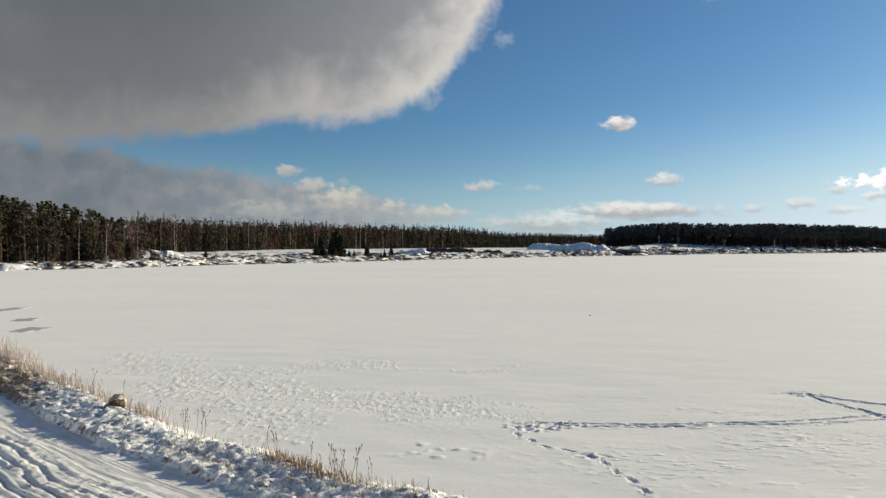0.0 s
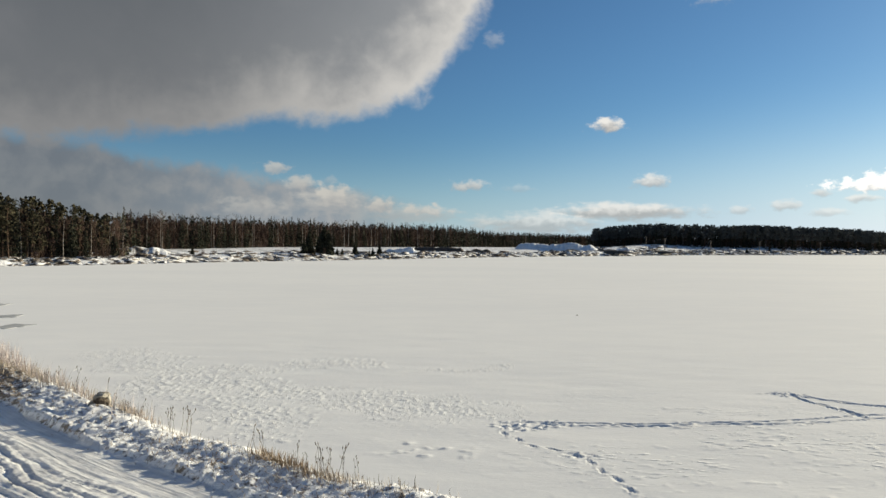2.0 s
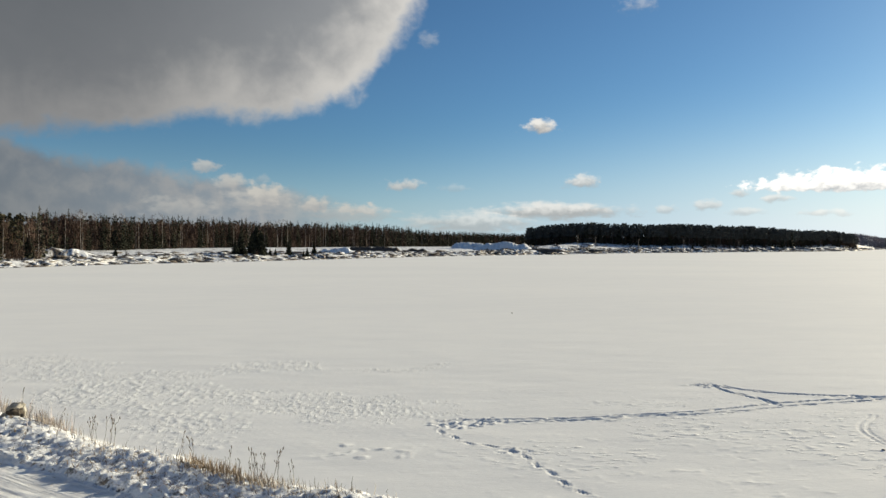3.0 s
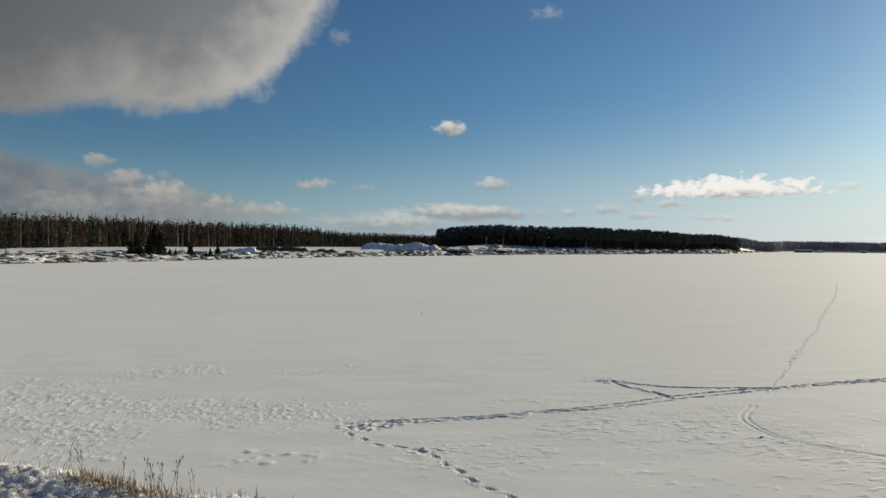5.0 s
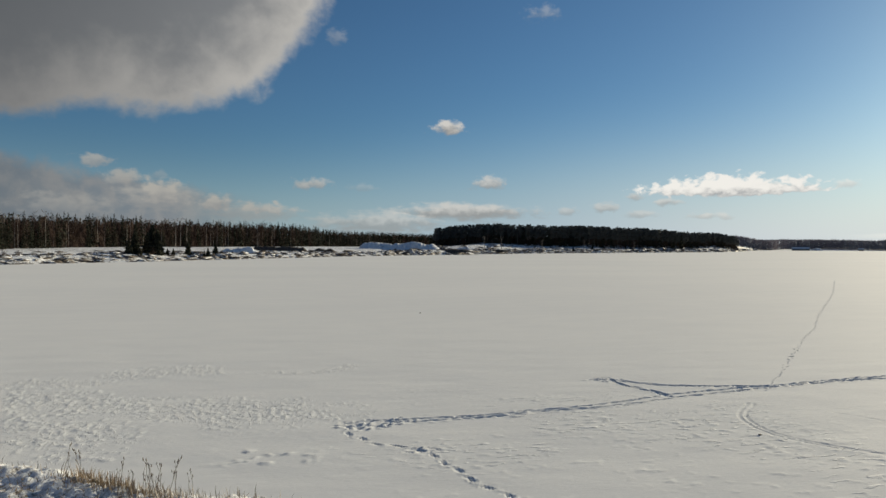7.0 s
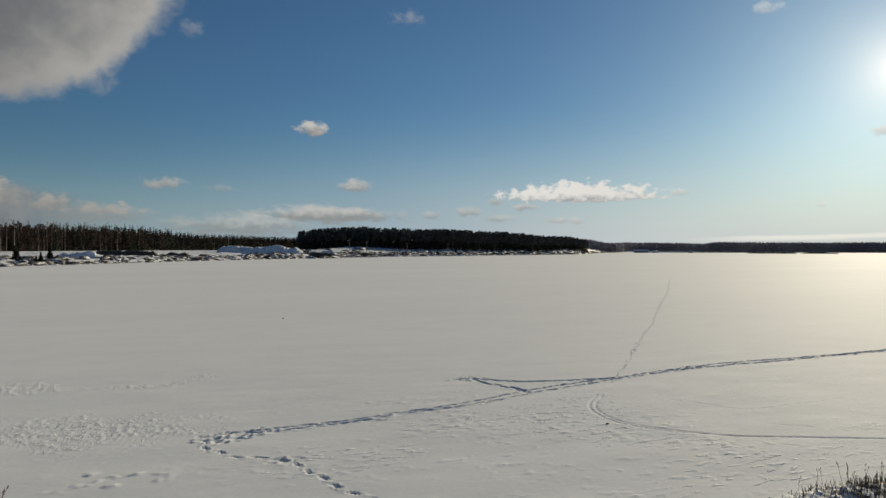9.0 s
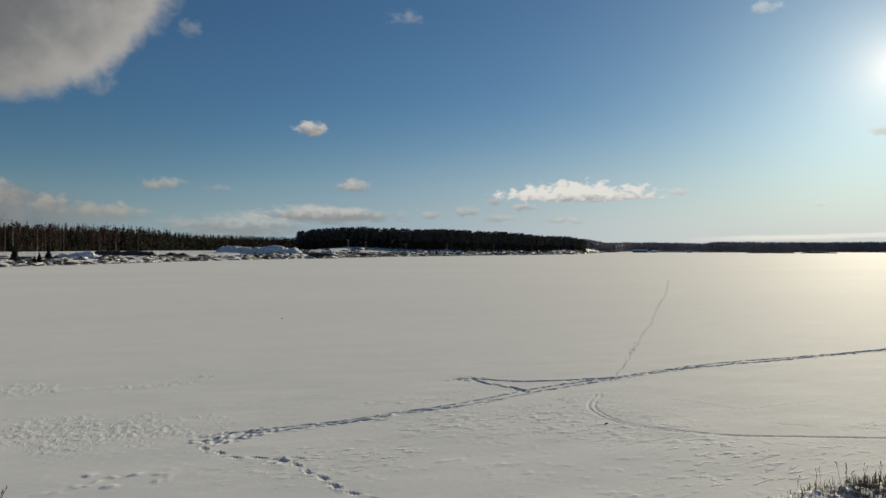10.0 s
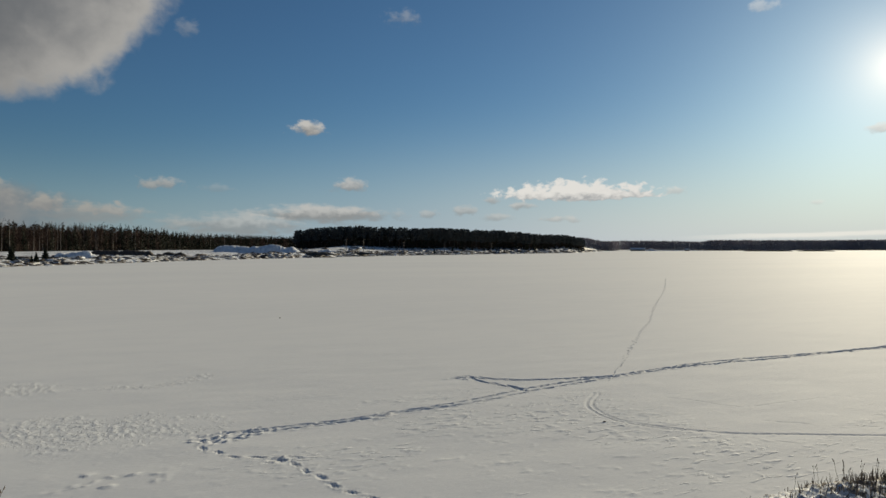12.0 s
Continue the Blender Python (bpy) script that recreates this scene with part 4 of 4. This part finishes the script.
mound("snow_mound", "long flat-topped heap of pushed-up snow", "snow heap", 11.0, 470, 66, 26, 6.6, HEAP_SNOW, 41, 0.72)
mound("snow_mound", "lower heap of dirty snow behind the shore", "snow heap", 17.0, 500, 22, 14, 4.2, HEAP_SNOW, 42, 0.4)
mound("soil_mound", "dark brown soil heap at the edge of the ice", "soil heap", 15.6, 449, 44, 12, 2.9, SOIL_BANK, 43, 0.3)
mound("soil_mound", "dark soil heap with a thin cap of snow", "soil heap", 0.6, 380, 34, 10, 3.6, SOIL_BANK, 44, 0.75)
mound("soil_mound", "low dark soil heap among snow", "soil heap", 4.4, 392, 18, 9, 2.5, SOIL_BANK, 45, 0.3)
mound("soil_mound", "low brown soil heap at the water's edge", "soil heap", 18.8, 500, 50, 10, 2.0, SOIL_BANK, 46, 0.4)
mound("soil_slope", "worn slope of soil and snow below the forest", "soil heap", -24.2, 262, 30, 14, 4.4, FAR_BANK, 47, 0.25)
mound("snow_mound", "snow-covered heap before the dark wood", "snow heap", -2.6, 340, 22, 10, 3.4, HEAP_SNOW, 48, 0.5)
mound("snow_mound", "small white heap beside a far shed", "snow heap", 45.1, 1345, 30, 14, 6.5, HEAP_SNOW, 49, 0.2)
mound("spit", "low dark spit of land reaching into the ice", "spit", 54.0, 1310, 96, 8, 3.4, SOIL_BANK, 50, 0.7)
mound("spit", "low dark spit of land reaching into the ice", "spit", 57.3, 1360, 70, 10, 3.9, SOIL_BANK, 51, 0.7)


def utility_pole(az, d, high):
    x, y, z = on_far(az, d)
    root = tagged(new("utility_pole"), "grey wooden utility pole before the dark wood", "utility pole", "poles along the rise")
    root.location = (x, y, z - 0.6)
    root.rotation_euler = (0, radians(0.8 * math.sin(az)), radians(-az))
    part("pole", mesh_of("pole", *tube(np.array([(0, 0, 0), (0, 0, high * 0.5), (0, 0, high)]), (0.24, 0.21, 0.17), 8), [POLE_WOOD]), root)
    bm = bmesh.new()
    bmesh.ops.create_cube(bm, size=1, matrix=Matrix.Translation((0, 0, high - 0.7)) @ Matrix.Diagonal((2.4, 0.16, 0.18, 1)))
    bmesh.ops.bevel(bm, geom=bm.edges[:], offset=0.02, segments=1, affect="EDGES")
    me = bpy.data.meshes.new("crossarm")
    bm.to_mesh(me)
    bm.free()
    me.materials.append(POLE_WOOD)
    part("crossarm", me, root)
    for k in (-1.0, 0.0, 1.0):
        cap = tube(np.array([(k, 0, high - 0.62), (k, 0, high - 0.5), (k, 0, high - 0.32)]), (0.06, 0.11, 0.03), 8)
        part("insulator", mesh_of("insulator", *cap, [STONE]), root)


for az, d, high in ((18.6, 548, 10.5), (20.1, 556, 10.5), (23.7, 575, 11), (27.3, 612, 11), (31.5, 676, 11)):
    utility_pole(az, d, high)


def box_mesh(name, size, at, mat, bevel=0.05):
    bm = bmesh.new()
    bmesh.ops.create_cube(bm, size=1, matrix=Matrix.Translation(at) @ Matrix.Diagonal((*size, 1)))
    bmesh.ops.bevel(bm, geom=bm.edges[:], offset=bevel, segments=1, affect="EDGES")
    me = bpy.data.meshes.new(name)
    bm.to_mesh(me)
    bm.free()
    me.materials.append(mat)
    return me


def shed(az, d, long, deep, high, label):
    x, y, z = on_far(az, d)
    root = tagged(new("shed"), label, "shed")
    root.location, root.rotation_euler = (x, y, z - 0.5), (0, 0, radians(-az + 8))
    part("wall", box_mesh("wall", (long, 0.3, high), (0, -deep / 2, high / 2), SHED_WALL), root)
    part("wall", box_mesh("wall", (long, 0.3, high), (0, deep / 2, high / 2), SHED_WALL), root)
    for k in (-1, 1):
        part("gable", box_mesh("gable", (0.3, deep - 0.32, high), (k * (long / 2 - 0.15), 0, high / 2), SHED_WALL), root)
    bm = bmesh.new()
    rise = deep * 0.22
    prof = [(-deep / 2 - 0.5, high - 0.1), (0, high + rise), (deep / 2 + 0.5, high - 0.1), (deep / 2 + 0.5, high + 0.25), (0, high + rise + 0.45), (-deep / 2 - 0.5, high + 0.25)]
    rows = [[bm.verts.new((k * (long / 2 + 0.5), p, q)) for p, q in prof] for k in (-1, 1)]
    for j in range(6):
        bm.faces.new((rows[0][j], rows[0][(j + 1) % 6], rows[1][(j + 1) % 6], rows[1][j]))
    bm.faces.new(rows[0][::-1])
    bm.faces.new(rows[1])
    me = bpy.data.meshes.new("roof")
    bm.to_mesh(me)
    bm.free()
    me.materials.append(PRINT_SNOW)
    part("roof", me, root, "snow-covered roof")


shed(44.05, 1330, 27, 12, 4.2, "long grey shed with a snowy roof on the far shore")
shed(48.0, 1400, 8, 7, 3.6, "small dark shed on the far shore")


# ---------------------------------------------------------------- marks in the snow on the ice
def lift(x, y):
    return ground_height(np.asarray(x, dtype=float), np.asarray(y, dtype=float))


def pressed(rng, at, ways, size):
    """Rims of trodden snow: a ring that rises from the sheet, with a hollow floor inside. at (n, 2), ways in radians."""
    n, k = len(at), 9
    t = np.linspace(0, 2 * math.pi, k, endpoint=False)
    rings = ((1.35, 0.0), (1.0, 1.0), (0.74, 0.75), (0.6, 0.06))
    verts = []
    for out, up in rings:
        jit = 1 + 0.22 * rng.normal(size=(n, k))
        a = np.cos(t) * size[:, :1] * out * jit
        b = np.sin(t) * size[:, 1:2] * out * jit
        x = at[:, :1] + a * np.cos(ways)[:, None] - b * np.sin(ways)[:, None]
        y = at[:, 1:] + a * np.sin(ways)[:, None] + b * np.cos(ways)[:, None]
        z = size[:, 2:] * up * (1 + 0.35 * rng.normal(size=(n, k))) + (0.006 if up else -0.02)
        verts.append(np.stack([x, y, np.maximum(z, -0.02) + lift(x, y)], -1))
    v = np.stack(verts, 1)                       # n, ring, k, 3
    mid = v[:, 3].mean(1, keepdims=True)
    flat = np.concatenate([v.reshape(n, -1, 3), mid], 1)
    one = []
    for r in range(3):
        for j in range(k):
            a, b = r * k + j, r * k + (j + 1) % k
            one += [(a, b, b + k), (a, b + k, a + k)]
    for j in range(k):
        one.append((3 * k + j, 3 * k + (j + 1) % k, 4 * k))
    m = flat.shape[1]
    faces = np.array(one)[None] + (np.arange(n) * m)[:, None, None]
    return flat.reshape(-1, 3), faces.reshape(-1, 3)


def footprints(name, label, lines, heaps, seed, bulk=1.0):
    """lines: way, passes, sideways spread; heaps: places trodden all over, x, y, radius, prints."""
    rng = np.random.RandomState(seed)
    at, ways = [], []
    for line, passes, spread in lines:
        for k in range(passes):
            p, w = along(line, 0.55 + 0.06 * rng.rand())
            side = (k - (passes - 1) / 2) * spread + 0.05 * (-1) ** np.arange(len(p)) + 0.03 * rng.normal(size=len(p))
            side = side + spread * 0.35 * np.sin(np.arange(len(p)) * 0.21 + k * 2)
            at.append(p + np.column_stack([-np.sin(w), np.cos(w)]) * side[:, None] + rng.normal(size=p.shape) * 0.05)
            ways.append(w + 0.15 * rng.normal(size=len(p)))
    for x, y, r, n in heaps:
        t, q = rng.rand(n) * 6.28, np.sqrt(rng.rand(n)) * r
        at.append(np.column_stack([x + 1.5 * q * np.cos(t), y + q * np.sin(t)]))
        ways.append(rng.rand(n) * 6.28)
    at, ways = np.concatenate(at), np.concatenate(ways)
    size = np.column_stack([(0.26 + 0.14 * rng.rand(len(at))) * bulk, (0.055 + 0.025 * rng.rand(len(at))) * bulk, (0.009 + 0.010 * rng.rand(len(at))) * bulk])
    me = mesh_of(name, *pressed(rng, at, ways, size), [PRINT_SNOW])
    tagged(new(name, me), label, "footprints", kind="stuff")


footprints("footprint_trail", "faint single file of footprints leading far out", [(FAR, 1, 0.1)], [(32.0, 33.8, 0.05, 2)], 54, 0.55)


def ice_patch(x, y, long, wide, seed):
    """A bare, darker patch of ice, its edge irregular, a thumb's width proud."""
    w = Waves(seed)
    t = np.linspace(0, 2 * math.pi, 40, endpoint=False)
    k = 1 + 0.7 * w.sum(np.cos(t) * 2 + 5, np.sin(t) * 2 + 5, 3)
    px, py = x + np.cos(t) * long * k, y + np.sin(t) * wide * k
    top = np.column_stack([px, py, lift(px, py) + 0.02])
    low = np.column_stack([x + (px - x) * 1.03, y + (py - y) * 1.03, lift(px, py) - 0.03])
    verts = np.concatenate([top, low, [(x, y, float(lift(x, y)) + 0.022)]])
    faces = [(j, (j + 1) % 40, 80) for j in range(40)] + [f for j in range(40) for f in ((j, 40 + j, 40 + (j + 1) % 40), (j, 40 + (j + 1) % 40, (j + 1) % 40))]
    tagged(new("ice_patch", mesh_of("ice_patch", verts, faces, [WET_ICE], None, False)), "bare grey patch of wind-swept ice", "ice", "bare patches on the ice")


for k, (x, y, a, b) in enumerate(((-47.2, 70.0, 1.1, 2.0), (-39.1, 60.0, 1.1, 1.3), (-34.2, 53.2, 1.1, 1.5))):
    ice_patch(x, y, a, b, 70 + k)


# ---------------------------------------------------------------- dead plants and stones on the near bank
def bank_point(x, off):
    """A place on the bank, off metres beyond its crest towards the ice."""
    g = -0.52 + 0.025 * min(max(x, -22.0), 20.8)
    q = math.sqrt(1 + g * g)
    px, py = x - off * g / q, float(bank_line(np.array(x))) + off / q
    return px, py, float(lift(px, py))


def grass(name, label, clumps, mat, seed, lean=0.16):
    """Blades of dead grass as slender bent slivers. clumps: x, offset, spread, number, height."""
    rng = np.random.RandomState(seed)
    starts, ends = [], []
    for x, off, spread, n, high in clumps:
        for _ in range(n):
            p = bank_point(x + rng.normal() * spread, off + rng.normal() * min(spread, 0.7) * 0.6)
            h = high * (0.35 + 0.75 * rng.rand())
            starts.append((p[0], p[1], p[2] - 0.04))
            ends.append((p[0] + rng.normal() * lean * h - 0.05, p[1] + rng.normal() * lean * h, p[2] + h * (1.0 if lean < 0.5 else 0.55)))
    starts, ends = np.array(starts), np.array(ends)
    n = len(starts)
    side = np.column_stack([np.cos(rng.rand(n) * 6.28), np.sin(rng.rand(n) * 6.28), np.zeros(n)]) * 0.011
    mid = starts * 0.45 + ends * 0.55 + rng.normal(size=(n, 3)) * 0.03
    pts = np.stack([starts - side, starts + side, mid - side * 0.8, mid + side * 0.8, ends + (0.03, 0, -0.02)], 1)
    f = np.arange(n)[:, None] * 5
    faces = np.concatenate([f + (0, 1, 3), f + (0, 3, 2), f + (2, 3, 4)])
    tagged(new(name, mesh_of(name, pts.reshape(-1, 3), faces, [mat])), label, "grass", kind="stuff")


grass("dry_grass", "straw-coloured dead grass along the snowy bank", (
    (-19.6, 0.6, 0.9, 120, 0.6), (-18.2, 0.6, 0.9, 150, 0.6),
    (-16.4, 0.7, 0.9, 130, 0.6), (-14.4, 0.8, 0.7, 120, 0.6), (-12.9, 0.9, 0.5, 130, 0.6), (-11.2, 0.8, 0.35, 200, 0.5), (-9.5, 0.7, 0.6, 30, 0.45),
    (-7.5, 0.4, 0.7, 40, 0.3), (-2.8, 0.2, 0.4, 100, 0.36), (-1.9, 0.2, 0.6, 70, 0.34), (-0.6, 0.1, 0.6, 50, 0.34)), STRAW, 81)
grass("pale_reeds", "pale pinkish reeds at the swept end of the bank", (
    (-25.5, 0.9, 1.0, 200, 1.3), (-23.8, 1.0, 1.0, 170, 1.25), (-22.2, 1.0, 0.9, 120, 1.1), (-20.6, 0.9, 0.8, 80, 0.95), (-18.6, 0.9, 0.9, 70, 0.9), (-16.4, 0.9, 0.9, 70, 0.85), (-14.2, 0.9, 0.7, 50, 0.8), (-11.0, 0.9, 0.5, 60, 0.7)), REED, 84)
grass("brown_tussock", "reddish-brown tussock of dead grass on the bank", ((-4.3, 0.3, 0.36, 190, 0.42), (-3.5, 0.25, 0.34, 130, 0.34), (-5.0, 0.35, 0.3, 60, 0.32), (-2.7, 0.1, 0.4, 70, 0.26)), TUFT, 85)
grass("trampled_grass", "flattened dead grass sticking out of the snowy clods", (
    (-22.0, -0.6, 2.0, 240, 0.25), (-19.0, -0.7, 1.4, 300, 0.28), (-17.0, -0.8, 1.4, 200, 0.22), (-13.0, -0.7, 1.6, 160, 0.2), (-8.5, -0.6, 1.6, 260, 0.2),
    (-6.8, -0.5, 1.0, 260, 0.22), (-5.2, -0.9, 0.9, 160, 0.2), (-4.0, -0.3, 0.8, 220, 0.25), (-3.2, -1.0, 0.8, 160, 0.22), (-2.2, -0.3, 0.8, 160, 0.22), (-1.4, -1.0, 0.8, 120, 0.2)), TUFT, 82, 0.9)
grass("brown_grass", "dark dead grass on the shaded side of the bank", (
    (17.8, 0.2, 0.8, 320, 0.30), (19.0, 0.1, 0.8, 380, 0.36), (20.4, 0.0, 0.7, 380, 0.42), (16.4, 0.2, 0.7, 160, 0.26), (15.0, 0.2, 0.7, 80, 0.24)), WEED, 83)


def weed_stock(seed):
    """A dead weed: a thin bent stem, two or three side stalks, seed heads of small husks."""
    rng = np.random.RandomState(seed)
    root = tagged(new("weed"), "dead brown weed with dry seed heads on the bank", "weed", "dead weeds on the bank")
    k = np.linspace(0, 1, 6)
    bend = np.cumsum(rng.normal(size=(6, 2)) * 0.018, axis=0)
    pts = np.column_stack([bend, k * 0.95])
    pts[0] = (0, 0, -0.05)
    part("stem", mesh_of("stem", *tube(pts, 0.0085 * (1 - 0.5 * k), 5), [WEED]), root)
    heads = [pts[-1]]
    for _ in range(rng.randint(1, 4)):
        a = pts[rng.randint(2, 5)]
        b = a + np.append(rng.normal(size=2) * 0.08, 0.16 + 0.12 * rng.rand())
        part("side_stalk", mesh_of("side_stalk", *tube(np.array([a, (a + b) / 2 + (0.015, 0, 0), b]), (0.007, 0.006, 0.005), 4), [WEED]), root)
        heads.append(b)
    for h in heads:
        husk = np.array([h + (0, 0, k) for k in (-0.05, -0.02, 0.02, 0.06)]) + np.column_stack([rng.normal(size=(4, 2)) * 0.008, np.zeros(4)])
        part("seed_head", mesh_of("seed_head", *tube(husk, (0.005, 0.017, 0.014, 0.003), 5), [WEED]), root)
    return root


def place_weeds():
    rng = np.random.RandomState(91)
    stock = [weed_stock(92 + k) for k in range(5)]
    used = set()
    for x0, off, spread, n, size in ((-9.6, 1.0, 0.7, 6, 1.0), (-8.6, 0.8, 0.5, 3, 0.9), (-6.0, 0.8, 0.8, 4, 0.7), (-3.4, 0.6, 0.5, 10, 0.7), (-2.8, 0.5, 0.3, 10, 0.85),
                                     (15.0, 0.5, 0.6, 4, 0.45), (16.4, 0.4, 0.5, 6, 0.6), (18.4, 0.3, 0.8, 5, 0.5), (19.8, 0.2, 0.7, 4, 0.5), (-13.2, 1.0, 1.0, 8, 0.9), (-16.8, 1.0, 1.0, 6, 0.9)):
        for _ in range(n):
            x, y, z = bank_point(x0 + rng.normal() * spread, off + rng.normal() * 0.35)
            root = stock[rng.randint(5)]
            s = size * (0.55 + 0.6 * rng.rand())
            m = Matrix.LocRotScale((x, y, z), Euler((rng.normal() * 0.12, rng.normal() * 0.12, rng.rand() * 6.28)), None)
            if id(root) in used:
                root = copy_thing(root, m)
            used.add(id(root))
            root.matrix_basis = m @ Matrix.Diagonal((s, s, s, 1))


place_weeds()


def boulder(name, label, x, off, size, seed, hollow=0.0):
    """A worn lump of stone; hollow bites a cavity out of the side towards the track."""
    bm = bmesh.new()
    bmesh.ops.create_icosphere(bm, subdivisions=3, radius=1)
    for v in bm.verts:
        d = v.co.normalized()
        k = 1 + 0.28 * noise.noise(d * 1.6 + Vector((seed, 0, 0))) + 0.12 * noise.noise(d * 4 + Vector((0, seed, 0)))
        bite = min(0.8, max(0.0, d.dot(Vector((-0.2, -0.95, -0.12)).normalized()) - 0.62) * hollow)
        v.co = Vector((d.x * size[0], d.y * size[1], d.z * size[2])) * (k - bite)
    me = bpy.data.meshes.new(name)
    bm.to_mesh(me)
    bm.free()
    me.materials.append(STONE)
    px, py, pz = bank_point(x, off)
    ob = new(name, me)
    ob.matrix_basis = pose(px, py, pz + size[2] * 0.35, 8, -10, 25 * seed)
    return tagged(ob, label, "rock")


def cap(rock, size, at, seed):
    """A pale slab lying over the top of a rock and overhanging it."""
    bm = bmesh.new()
    bmesh.ops.create_icosphere(bm, subdivisions=3, radius=1)
    for v in bm.verts:
        d = v.co.normalized()
        k = 1 + 0.30 * noise.noise(d * 1.8 + Vector((seed, 3, 0))) + 0.14 * noise.noise(d * 5 + Vector((0, seed, 1)))
        v.co = Vector((d.x * size[0], d.y * size[1], d.z * size[2])) * k + Vector(at)
    me = bpy.data.meshes.new("cap")
    bm.to_mesh(me)
    bm.free()
    me.materials.append(STONE)
    part("cap", me, rock, "pale weathered upper slab")


core = boulder("boulder", "pale boulder on the bank, its cavity's shade painted as a dark core", -12.2, 0.35, (0.29, 0.26, 0.25), 1.0, 2.0)
# the dark core colour stands in for shade in the hollow
core.data.materials[0] = SHADED_CORE
cap(core, (0.27, 0.20, 0.12), (0.08, 0.07, 0.24), 2)
cap(core, (0.13, 0.15, 0.15), (-0.26, -0.04, 0.02), 5)
cap(core, (0.07, 0.12, 0.18), (0.29, 0.05, 0.08), 8)
boulder("stone", "small stone half buried in bank snow", -20.8, -0.4, (0.25, 0.2, 0.16), 2.0)
boulder("stone", "small dark stone among clods of snow", -22.4, -0.7, (0.3, 0.2, 0.18), 3.0)
lay = random.Random(7)
for k in range(9):
    a = lay.uniform(0.10, 0.24)
    boulder("stone", "small stone among dirty clods of snow", lay.uniform(-25.0, -17.5), lay.uniform(-1.2, 0.1), (a, a * 0.75, a * 0.6), 4.0 + k)


def ice_stone(x, y, size, seed):
    """A small dark stone lying on the ice."""
    bm = bmesh.new()
    bmesh.ops.create_icosphere(bm, subdivisions=2, radius=1)
    for v in bm.verts:
        k = 1 + 0.3 * noise.noise(v.co * 1.5 + Vector((seed, 0, 0)))
        v.co = Vector((v.co.x * size * 1.3, v.co.y * size, v.co.z * size * 0.7)) * k
    me = bpy.data.meshes.new("stone")
    bm.to_mesh(me)
    bm.free()
    me.materials.append(POLE_WOOD)
    ob = new("stone", me)
    ob.location = (x, y, float(lift(x, y)) + size * 0.4)
    tagged(ob, "small dark stone lying on the snowy ice", "rock")


ice_stone(14.6, 63.7, 0.07, 1)
ice_stone(17.5, 19.9, 0.05, 2)
